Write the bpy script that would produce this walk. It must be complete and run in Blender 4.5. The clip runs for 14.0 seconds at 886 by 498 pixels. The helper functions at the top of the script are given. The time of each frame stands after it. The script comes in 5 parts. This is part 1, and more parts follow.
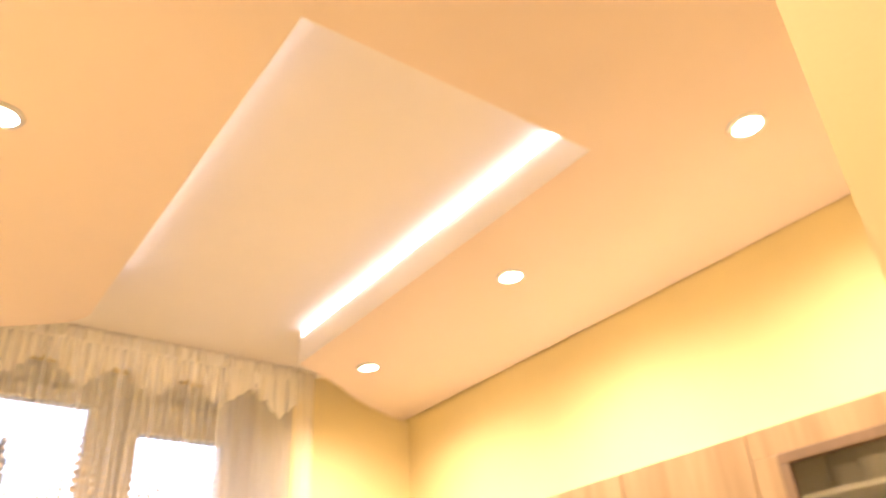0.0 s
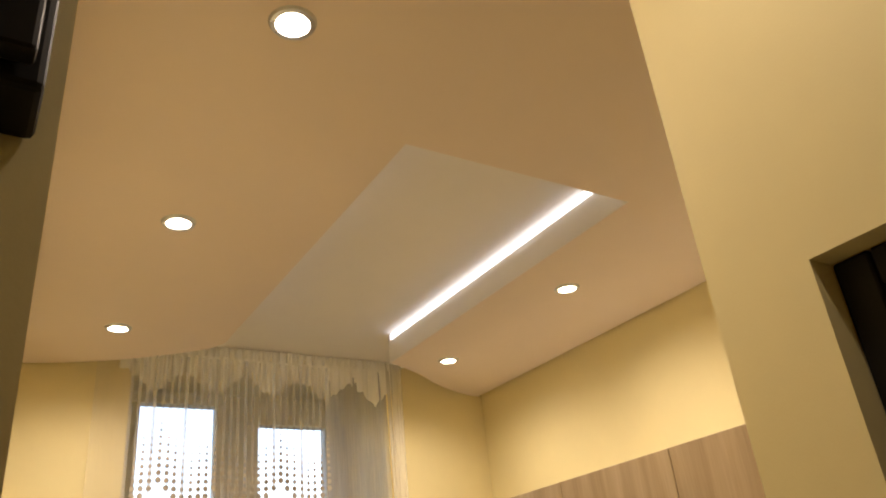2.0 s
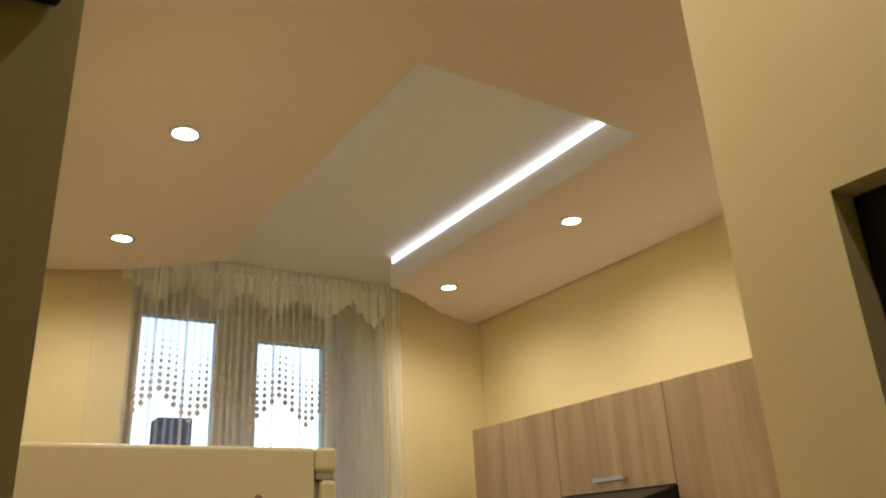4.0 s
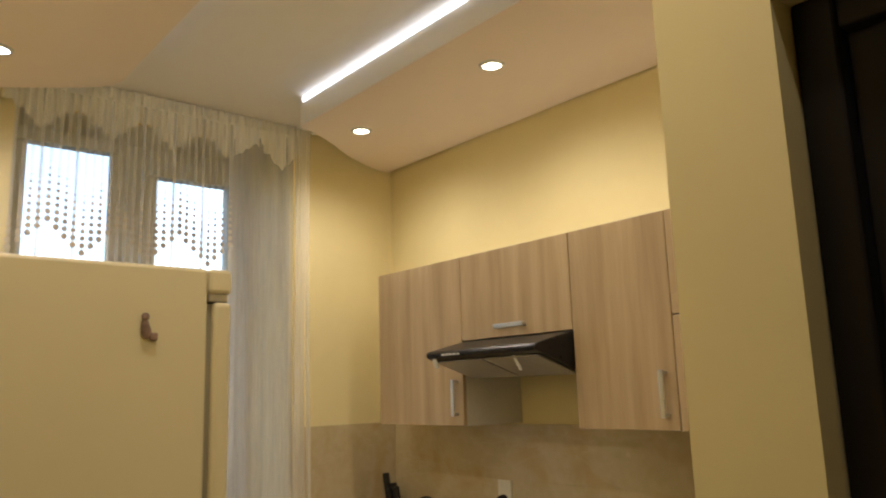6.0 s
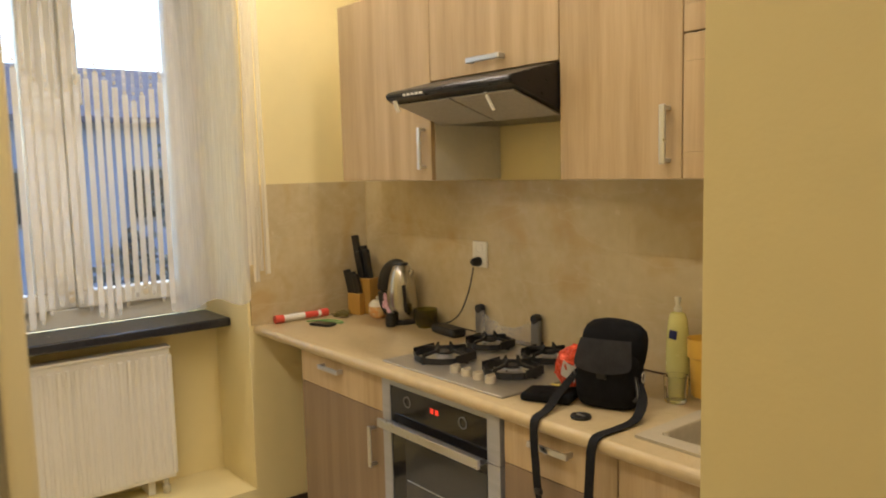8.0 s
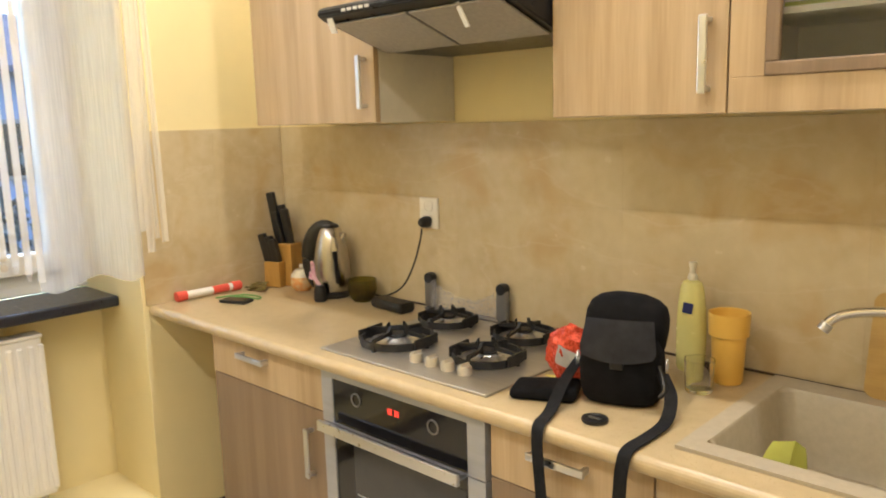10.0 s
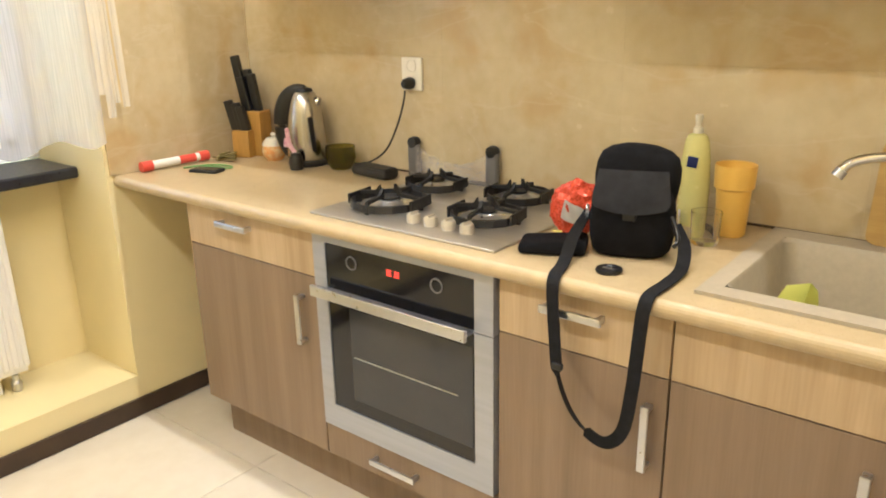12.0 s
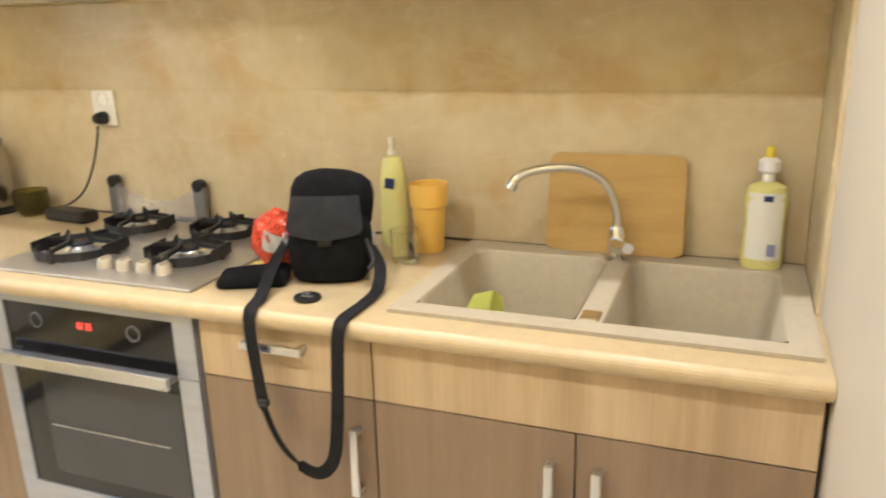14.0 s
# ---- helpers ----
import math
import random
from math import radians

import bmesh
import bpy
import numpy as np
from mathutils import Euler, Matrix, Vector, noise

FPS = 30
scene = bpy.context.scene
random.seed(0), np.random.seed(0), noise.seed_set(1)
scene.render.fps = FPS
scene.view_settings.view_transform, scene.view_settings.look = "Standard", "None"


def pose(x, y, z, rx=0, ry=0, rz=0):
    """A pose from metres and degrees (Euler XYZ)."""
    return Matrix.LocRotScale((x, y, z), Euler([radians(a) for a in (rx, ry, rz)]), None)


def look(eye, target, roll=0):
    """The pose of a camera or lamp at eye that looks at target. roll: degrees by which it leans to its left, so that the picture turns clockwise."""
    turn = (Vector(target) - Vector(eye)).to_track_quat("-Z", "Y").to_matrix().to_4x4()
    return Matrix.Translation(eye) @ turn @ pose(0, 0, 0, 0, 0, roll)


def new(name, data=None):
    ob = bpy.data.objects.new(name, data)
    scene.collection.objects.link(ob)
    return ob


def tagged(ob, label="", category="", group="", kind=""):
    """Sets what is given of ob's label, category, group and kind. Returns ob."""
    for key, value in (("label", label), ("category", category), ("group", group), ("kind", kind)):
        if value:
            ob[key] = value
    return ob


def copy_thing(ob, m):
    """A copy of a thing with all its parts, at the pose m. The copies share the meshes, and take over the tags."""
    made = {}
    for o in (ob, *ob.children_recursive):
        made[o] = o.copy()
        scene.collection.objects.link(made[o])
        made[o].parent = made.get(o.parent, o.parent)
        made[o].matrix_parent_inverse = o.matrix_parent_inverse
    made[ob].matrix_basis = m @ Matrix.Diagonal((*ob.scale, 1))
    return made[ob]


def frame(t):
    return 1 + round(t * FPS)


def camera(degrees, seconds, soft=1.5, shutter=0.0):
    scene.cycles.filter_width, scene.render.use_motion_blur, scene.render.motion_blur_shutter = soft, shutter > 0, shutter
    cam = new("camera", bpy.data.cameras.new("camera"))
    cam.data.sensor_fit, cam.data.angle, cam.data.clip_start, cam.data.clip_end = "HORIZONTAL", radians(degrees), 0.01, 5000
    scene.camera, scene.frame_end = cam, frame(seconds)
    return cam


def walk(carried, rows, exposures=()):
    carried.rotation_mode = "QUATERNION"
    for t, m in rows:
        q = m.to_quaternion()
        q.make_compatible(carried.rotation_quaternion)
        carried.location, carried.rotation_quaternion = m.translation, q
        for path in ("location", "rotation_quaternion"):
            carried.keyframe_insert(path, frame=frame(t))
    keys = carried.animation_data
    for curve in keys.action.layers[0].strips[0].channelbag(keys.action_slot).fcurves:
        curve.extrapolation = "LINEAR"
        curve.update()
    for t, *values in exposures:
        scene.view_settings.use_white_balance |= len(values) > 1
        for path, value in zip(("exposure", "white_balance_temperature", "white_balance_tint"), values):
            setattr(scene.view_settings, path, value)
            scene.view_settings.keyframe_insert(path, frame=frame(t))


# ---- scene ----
cam = camera(60.3, 14.0, soft=1.9, shutter=0.4)
PATH = [
    (0, (3.012, -2.039, 1.684), (1.645, -0.989, 2.698), -3.4),
    (0.5, (3.133, -2.009, 1.69), (1.542, -1.155, 2.55), -5.9),
    (1, (3.275, -2.172, 1.719), (1.74, -1.289, 2.647), -6.1),
    (1.5, (3.351, -2.389, 1.7), (1.869, -1.369, 2.574), -7.0),
    (2, (3.446, -2.475, 1.71), (1.961, -1.473, 2.598), -6.2),
    (4.3, (3.414, -2.483, 1.689), (1.840, -1.435, 2.341), -2.8),
    (4.5, (3.402, -2.471, 1.682), (1.809, -1.404, 2.252), -3.0),
    (5, (3.388, -2.458, 1.662), (1.779, -1.349, 2.089), -3.0),
    (5.5, (3.377, -2.441, 1.658), (1.796, -1.281, 2.051), -3.0),
    (6, (3.359, -2.425, 1.651), (1.847, -1.169, 2.016), -1.8),
    (6.5, (3.318, -2.447, 1.682), (1.881, -1.094, 2.0), -1.3),
    (7, (3.254, -2.381, 1.603), (1.8, -1.023, 1.802), -1.1),
    (7.5, (3.166, -2.197, 1.556), (1.647, -0.898, 1.486), -0.6),
    (7.7, (3.136, -2.115, 1.551), (1.576, -0.876, 1.381), -0.9),
    (10, (2.589, -1.811, 1.508), (1.234, -0.378, 1.175), -1.6),
    (10.5, (2.511, -1.84, 1.473), (1.278, -0.314, 1.087), -1.2),
    (11, (2.476, -1.848, 1.453), (1.345, -0.285, 0.924), -1.2),
    (11.5, (2.453, -1.867, 1.434), (1.291, -0.349, 0.848), -1.6),
    (12, (2.443, -1.878, 1.42), (1.25, -0.397, 0.804), -1.2),
    (12.5, (2.454, -1.866, 1.397), (1.312, -0.361, 0.74), -0.8),
    (13, (2.488, -1.834, 1.396), (1.462, -0.236, 0.768), -0.7),
    (13.5, (2.526, -1.806, 1.403), (1.659, -0.105, 0.806), -1.2),
    (14, (2.571, -1.778, 1.413), (1.876, 0.011, 0.851), -1.5),
]
walk(cam, [(t, look(eye, target, roll)) for t, eye, target, roll in PATH],
     exposures=[(0.0, 2.15, 7300, 32), (0.3, 1.85, 7300, 32), (0.6, 1.35, 7250, 30), (1.0, 1.1, 7100, 24), (1.5, 0.90, 6900, 19), (2.2, 0.8, 6700, 14), (4.3, 0.47, 6200, 11), (5.0, 0.47, 6150, 11),
                (6.0, 0.70, 6200, 10), (6.5, 0.72, 6250, 10), (7.0, 0.80, 6300, 10), (7.5, 1.02, 6300, 10), (7.7, 1.18, 6300, 10), (9.8, 2.05, 5650, 10), (10.5, 2.1, 5650, 10), (11.2, 2.4, 5500, 10), (12.0, 2.4, 5380, 10), (14.0, 2.5, 5200, 10)])

# ---- light ----
world = bpy.data.worlds.new("dusk_sky")
scene.world = world
world.use_nodes = True
wn = world.node_tree.nodes
sky = wn.new("ShaderNodeTexSky")
sky.sky_type, sky.sun_disc = "NISHITA", False
sky.sun_elevation, sky.sun_rotation = radians(32), radians(337)
world.node_tree.links.new(sky.outputs[0], wn["Background"].inputs[0])
wn["Background"].inputs[1].default_value = 0.26
sun = new("sun", bpy.data.lights.new("sun", "SUN"))
sun.data.energy, sun.data.angle, sun.data.color = 0.5, radians(15), (1.0, 0.93, 0.85)
sun.matrix_world = look((5, 12, 8), (0, 0, 0))
SPOT_POWER = 12.6
LED_STRENGTH = 1.6
WARM = (1.0, 0.87, 0.70)


# ---- materials ----
def mat(name, color, rough=0.5, metal=0.0, vary=0.06, scale=6.0, bump=0.0, bump_scale=60.0, stretch=(1, 1, 1), color2=None, per_piece=0.0, spec=0.5, coat=0.0):
    """A procedural surface: base colour with two scales of variation and a fine relief."""
    m = bpy.data.materials.new(name)
    m.use_nodes = True
    n, l = m.node_tree.nodes, m.node_tree.links
    b = n["Principled BSDF"]
    b.inputs["Roughness"].default_value, b.inputs["Metallic"].default_value = rough, metal
    b.inputs["Specular IOR Level"].default_value, b.inputs["Coat Weight"].default_value = spec, coat
    tc, mp = n.new("ShaderNodeTexCoord"), n.new("ShaderNodeMapping")
    mp.inputs["Scale"].default_value = stretch
    l.new(tc.outputs["Object"], mp.inputs["Vector"])
    big, fine = n.new("ShaderNodeTexNoise"), n.new("ShaderNodeTexNoise")
    big.inputs["Scale"].default_value, fine.inputs["Scale"].default_value = scale, scale * 9
    big.inputs["Detail"].default_value = 5
    for t in (big, fine):
        l.new(mp.outputs[0], t.inputs["Vector"])
    add = n.new("ShaderNodeMath")
    add.operation = "MULTIPLY_ADD"
    l.new(fine.outputs[0], add.inputs[0])
    add.inputs[1].default_value = 0.35
    l.new(big.outputs[0], add.inputs[2])
    ramp = n.new("ShaderNodeValToRGB")
    c2 = color2 or tuple(c * (1 - 2 * vary) for c in color)
    ramp.color_ramp.elements[0].position, ramp.color_ramp.elements[1].position = 0.45, 0.9
    ramp.color_ramp.elements[0].color, ramp.color_ramp.elements[1].color = (*c2, 1), (*color, 1)
    l.new(add.outputs[0], ramp.inputs[0])
    out = ramp.outputs[0]
    if per_piece:
        info, hsv, mr = n.new("ShaderNodeObjectInfo"), n.new("ShaderNodeHueSaturation"), n.new("ShaderNodeMapRange")
        mr.inputs["To Min"].default_value, mr.inputs["To Max"].default_value = 1 - per_piece, 1 + per_piece
        l.new(info.outputs["Random"], mr.inputs[0])
        l.new(mr.outputs[0], hsv.inputs["Value"])
        l.new(out, hsv.inputs["Color"])
        out = hsv.outputs[0]
    l.new(out, b.inputs["Base Color"])
    rr = n.new("ShaderNodeMapRange")
    rr.inputs["To Min"].default_value, rr.inputs["To Max"].default_value = max(0.02, rough - 0.07), min(1, rough + 0.07)
    l.new(fine.outputs[0], rr.inputs[0])
    l.new(rr.outputs[0], b.inputs["Roughness"])
    if bump:
        bn, tx = n.new("ShaderNodeBump"), n.new("ShaderNodeTexNoise")
        tx.inputs["Scale"].default_value = bump_scale
        l.new(mp.outputs[0], tx.inputs["Vector"])
        l.new(tx.outputs[0], bn.inputs["Height"])
        bn.inputs["Strength"].default_value, bn.inputs["Distance"].default_value = bump, 0.004
        l.new(bn.outputs[0], b.inputs["Normal"])
    return m


def wood(name, light, dark, rough=0.45):
    """Vertical-grained board: broad streaks, fine pores and a few cathedral bands."""
    m = mat(name, light, rough, scale=2.2, stretch=(9, 9, 0.45), color2=dark, bump=0.12, bump_scale=22)
    n, l = m.node_tree.nodes, m.node_tree.links
    b = n["Principled BSDF"]
    w, mp = n.new("ShaderNodeTexWave"), n.new("ShaderNodeMapping")
    info = n.new("ShaderNodeObjectInfo")
    tc = n.new("ShaderNodeTexCoord")
    mp.inputs["Scale"].default_value = (1, 1, 0.18)
    w.inputs["Scale"].default_value, w.inputs["Distortion"].default_value = 2.2, 9.0
    w.inputs["Detail"].default_value, w.inputs["Detail Scale"].default_value = 3.0, 1.6
    l.new(tc.outputs["Object"], mp.inputs["Vector"])
    off = n.new("ShaderNodeVectorMath")
    off.operation = "ADD"
    sc = n.new("ShaderNodeMath")
    sc.operation = "MULTIPLY"
    sc.inputs[1].default_value = 7.0
    l.new(info.outputs["Random"], sc.inputs[0])
    l.new(mp.outputs[0], off.inputs[0])
    l.new(sc.outputs[0], off.inputs[1])
    l.new(off.outputs[0], w.inputs["Vector"])
    mix = n.new("ShaderNodeMix")
    mix.data_type, mix.blend_type = "RGBA", "MULTIPLY"
    mix.inputs[0].default_value = 0.22
    rp = n.new("ShaderNodeValToRGB")
    rp.color_ramp.elements[0].color, rp.color_ramp.elements[1].color = (0.62, 0.58, 0.52, 1), (1, 1, 1, 1)
    l.new(w.outputs["Fac"], rp.inputs[0])
    old = b.inputs["Base Color"].links[0].from_socket
    l.new(old, mix.inputs[6])
    l.new(rp.outputs[0], mix.inputs[7])
    l.new(mix.outputs[2], b.inputs["Base Color"])
    return m


def marble(name):
    """Polished beige stone-look tile with cloudy patches and pale veins that run on from tile to tile."""
    m = mat(name, (0.61, 0.52, 0.34), 0.24, scale=3.0, color2=(0.48, 0.385, 0.22), per_piece=0.02, stretch=(1, 1, 1))
    n, l = m.node_tree.nodes, m.node_tree.links
    b = n["Principled BSDF"]
    tc, tx, rp, mix = n.new("ShaderNodeTexCoord"), n.new("ShaderNodeTexNoise"), n.new("ShaderNodeValToRGB"), n.new("ShaderNodeMix")
    mp = n.new("ShaderNodeMapping")
    mp.inputs["Scale"].default_value = (0.8, 0.8, 2.6)
    tx.inputs["Scale"].default_value, tx.inputs["Detail"].default_value, tx.inputs["Distortion"].default_value = 1.7, 7, 0.5
    l.new(tc.outputs["Object"], mp.inputs["Vector"])
    l.new(mp.outputs[0], tx.inputs["Vector"])
    e = rp.color_ramp.elements
    e[0].position, e[1].position = 0.485, 0.515
    e[0].color = e[1].color = (0, 0, 0, 1)
    mid = e.new(0.5)
    mid.color = (0.13, 0.13, 0.13, 1)
    l.new(tx.outputs[0], rp.inputs[0])
    mix.data_type = "RGBA"
    l.new(rp.outputs[0], mix.inputs[0])
    old = b.inputs["Base Color"].links[0].from_socket
    st, sr, sm = n.new("ShaderNodeTexNoise"), n.new("ShaderNodeValToRGB"), n.new("ShaderNodeMix")
    st.inputs["Scale"].default_value, st.inputs["Detail"].default_value, st.inputs["Distortion"].default_value = 4.2, 8, 0.5
    l.new(tc.outputs["Object"], st.inputs["Vector"])
    sr.color_ramp.elements[0].position, sr.color_ramp.elements[1].position = 0.53, 0.68
    sr.color_ramp.elements[0].color, sr.color_ramp.elements[1].color = (0, 0, 0, 1), (0.48, 0.48, 0.48, 1)
    l.new(st.outputs[0], sr.inputs[0])
    sm.data_type = "RGBA"
    l.new(sr.outputs[0], sm.inputs[0])
    l.new(old, sm.inputs[6])
    sm.inputs[7].default_value = (0.46, 0.30, 0.11, 1)
    old = sm.outputs[2]
    l.new(old, mix.inputs[6])
    mix.inputs[7].default_value = (0.74, 0.67, 0.53, 1)
    l.new(mix.outputs[2], b.inputs["Base Color"])
    return m


def glass(name, color=(1, 1, 1), rough=0.0, alpha=0.0):
    m = bpy.data.materials.new(name)
    m.use_nodes = True
    n, l = m.node_tree.nodes, m.node_tree.links
    b = n["Principled BSDF"]
    b.inputs["Base Color"].default_value, b.inputs["Roughness"].default_value = (*color, 1), rough
    b.inputs["Transmission Weight"].default_value, b.inputs["IOR"].default_value = 1.0, 1.45
    return m


def sheer(name, color, through_part, spread=0.2, back=0.25):
    """Thin net: part of the light passes straight, part scatters through the threads."""
    m = bpy.data.materials.new(name)
    m.use_nodes = True
    n, l = m.node_tree.nodes, m.node_tree.links
    n.remove(n["Principled BSDF"])
    d, tr, tp = n.new("ShaderNodeBsdfDiffuse"), n.new("ShaderNodeBsdfTranslucent"), n.new("ShaderNodeBsdfTransparent")
    a, c = n.new("ShaderNodeMixShader"), n.new("ShaderNodeMixShader")
    d.inputs[0].default_value = tr.inputs[0].default_value = (*color, 1)
    tc, mp, tx, mr = n.new("ShaderNodeTexCoord"), n.new("ShaderNodeMapping"), n.new("ShaderNodeTexNoise"), n.new("ShaderNodeMapRange")
    mp.inputs["Scale"].default_value = (60, 60, 1.2)
    l.new(tc.outputs["Object"], mp.inputs["Vector"])
    l.new(mp.outputs[0], tx.inputs["Vector"])
    mr.inputs["To Min"].default_value, mr.inputs["To Max"].default_value = through_part - spread, through_part + spread
    l.new(tx.outputs[0], mr.inputs[0])
    a.inputs[0].default_value = back
    l.new(d.outputs[0], a.inputs[1])
    l.new(tr.outputs[0], a.inputs[2])
    l.new(mr.outputs[0], c.inputs[0])
    l.new(a.outputs[0], c.inputs[1])
    l.new(tp.outputs[0], c.inputs[2])
    l.new(c.outputs[0], n["Material Output"].inputs[0])
    return m


def glow(name, color, strength):
    m = bpy.data.materials.new(name)
    m.use_nodes = True
    b = m.node_tree.nodes["Principled BSDF"]
    b.inputs["Base Color"].default_value = (*color, 1)
    b.inputs["Emission Color"].default_value, b.inputs["Emission Strength"].default_value = (*color, 1), strength
    return m


WALL = mat("yellow_wall_paint", (0.82, 0.705, 0.385), 0.7, vary=0.03, scale=1.6, bump=0.04, bump_scale=260)
CEIL = mat("ceiling_paint", (0.78, 0.665, 0.575), 0.75, vary=0.02, scale=1.2, bump=0.06, bump_scale=260)
NICHE = mat("recess_white_paint", (0.80, 0.765, 0.735), 0.7, vary=0.02, scale=1.5)
CASING = mat("casing_paint", (0.55, 0.495, 0.40), 0.6, vary=0.03, scale=2.0, bump=0.03, bump_scale=200)
OAK = wood("pale_oak_board", (0.56, 0.425, 0.255), (0.41, 0.295, 0.16))
DARKOAK = wood("grey_brown_board", (0.29, 0.205, 0.132), (0.21, 0.146, 0.088))
EDGE = mat("cabinet_carcass_white", (0.72, 0.68, 0.58), 0.5)
TOP = mat("worktop_laminate", (0.50, 0.395, 0.225), 0.30, scale=34, color2=(0.445, 0.345, 0.19), coat=0.08)
TILE = marble("beige_marble_tile")
GROUT = mat("tile_grout", (0.40, 0.33, 0.22), 0.9)
FLOOR = mat("cream_floor_tile", (0.76, 0.70, 0.58), 0.18, scale=1.8, color2=(0.66, 0.59, 0.46), per_piece=0.02)
FGROUT = mat("floor_grout", (0.72, 0.655, 0.53), 0.9)
SKIRT = mat("dark_skirting", (0.06, 0.035, 0.02), 0.4, vary=0.2)
STEEL = mat("brushed_steel", (0.56, 0.54, 0.50), 0.42, 0.9, scale=2, stretch=(1, 40, 40), vary=0.08)
OVENSTEEL = mat("oven_steel", (0.46, 0.48, 0.54), 0.42, 0.55, scale=2, stretch=(1, 40, 40), vary=0.06)
CHROME = mat("chrome", (0.80, 0.80, 0.80), 0.08, 1.0, vary=0.01)
SATIN = mat("satin_nickel", (0.64, 0.65, 0.68), 0.3, 1.0, vary=0.04)
BLACKGLASS = mat("black_glass", (0.012, 0.012, 0.014), 0.06, vary=0.05)
BLACK = mat("black_plastic", (0.014, 0.014, 0.015), 0.35, vary=0.2)
IRON = mat("cast_iron", (0.011, 0.011, 0.012), 0.5, vary=0.25, bump=0.3, bump_scale=300)
FABRIC = mat("black_nylon", (0.012, 0.012, 0.014), 0.85, vary=0.25, scale=40, bump=0.6, bump_scale=900, spec=0.12)
LINING = mat("grey_bag_lining", (0.050, 0.049, 0.054), 0.85, vary=0.2, scale=30, bump=0.4, bump_scale=700)
STRAPM = mat("black_webbing", (0.018, 0.018, 0.02), 0.8, vary=0.2, scale=60, bump=0.5, bump_scale=600, spec=0.15)
CREAM = mat("cream_enamel", (0.78, 0.69, 0.45), 0.35, vary=0.015, scale=2, coat=0.2)
GASKET = mat("grey_gasket", (0.36, 0.32, 0.22), 0.6)
WHITEP = mat("white_plastic", (0.80, 0.79, 0.76), 0.35, vary=0.02)
RADWHITE = mat("radiator_enamel", (0.82, 0.80, 0.76), 0.35, vary=0.02)
SILL = mat("dark_blue_black_sill", (0.030, 0.032, 0.045), 0.3, vary=0.2, coat=0.2)
SINKM = mat("beige_composite", (0.45, 0.395, 0.29), 0.42, scale=60, color2=(0.40, 0.35, 0.255), bump=0.1, bump_scale=500)
DOORM = mat("dark_wenge_door", (0.011, 0.007, 0.005), 0.55, scale=3, stretch=(12, 12, 0.6), vary=0.3, spec=0.25)
PANE = glass("window_pane")
CABGLASS = glass("cabinet_pane", (0.9, 0.93, 0.9), 0.02)
SPOTGLOW = glow("lamp_glow", (1.0, 0.86, 0.66), 10.0)
LEDGLOW = glow("led_glow", (0.93, 0.96, 1.0), LED_STRENGTH)


# ---- mesh helpers ----
ORG = {}


def thing(name, label, category, at=(0, 0, 0), group="", kind=""):
    ob = new(name)
    ob.location = at
    ob.empty_display_size = 0.05
    ORG[ob.name] = Vector(at)
    return tagged(ob, label, category, group, kind)


def part(name, bm, material, parent, label="", smooth=False):
    """Links a bmesh, drawn in the world's metres, as one mesh under a thing or part."""
    org = ORG[parent.name]
    bmesh.ops.translate(bm, verts=bm.verts, vec=-org)
    me = bpy.data.meshes.new(name)
    bmesh.ops.recalc_face_normals(bm, faces=bm.faces)
    if smooth:
        for f in bm.faces:
            f.smooth = True
        for e in bm.edges:
            if len(e.link_faces) == 2 and e.calc_face_angle() > 0.6:
                e.smooth = False
    bm.to_mesh(me)
    bm.free()
    me.materials.append(material)
    ob = new(name, me)
    ob.parent = parent
    ORG[ob.name] = org
    return tagged(ob, label)


def solo(name, bm, material, label, category, kind="", at=None, group="", smooth=False):
    """One mesh that is a thing of its own."""
    lo = Vector((min(v.co.x for v in bm.verts), min(v.co.y for v in bm.verts), min(v.co.z for v in bm.verts)))
    hi = Vector((max(v.co.x for v in bm.verts), max(v.co.y for v in bm.verts), max(v.co.z for v in bm.verts)))
    org = Vector(at) if at else Vector(((lo.x + hi.x) / 2, (lo.y + hi.y) / 2, lo.z))
    bmesh.ops.translate(bm, verts=bm.verts, vec=-org)
    bmesh.ops.recalc_face_normals(bm, faces=bm.faces)
    me = bpy.data.meshes.new(name)
    if smooth:
        for f in bm.faces:
            f.smooth = True
        for e in bm.edges:
            if len(e.link_faces) == 2 and e.calc_face_angle() > 0.6:
                e.smooth = False
    bm.to_mesh(me)
    bm.free()
    me.materials.append(material)
    ob = new(name, me)
    ob.location = org
    ORG[ob.name] = org
    return tagged(ob, label, category, group, kind)


def box(x0, x1, y0, y1, z0, z1, bevel=0.0, bm=None, seg=2):
    own = bmesh.new()
    bmesh.ops.create_cube(own, size=1)
    for v in own.verts:
        v.co = Vector(((x0 + x1) / 2 + v.co.x * (x1 - x0), (y0 + y1) / 2 + v.co.y * (y1 - y0), (z0 + z1) / 2 + v.co.z * (z1 - z0)))
    if bevel:
        bmesh.ops.bevel(own, geom=list(own.edges), offset=bevel, segments=seg, affect="EDGES", profile=0.5)
    return join(bm, own)


def join(bm, own):
    if bm is None:
        return own
    me = bpy.data.meshes.new("join")
    own.to_mesh(me)
    own.free()
    bm.from_mesh(me)
    bpy.data.meshes.remove(me)
    return bm


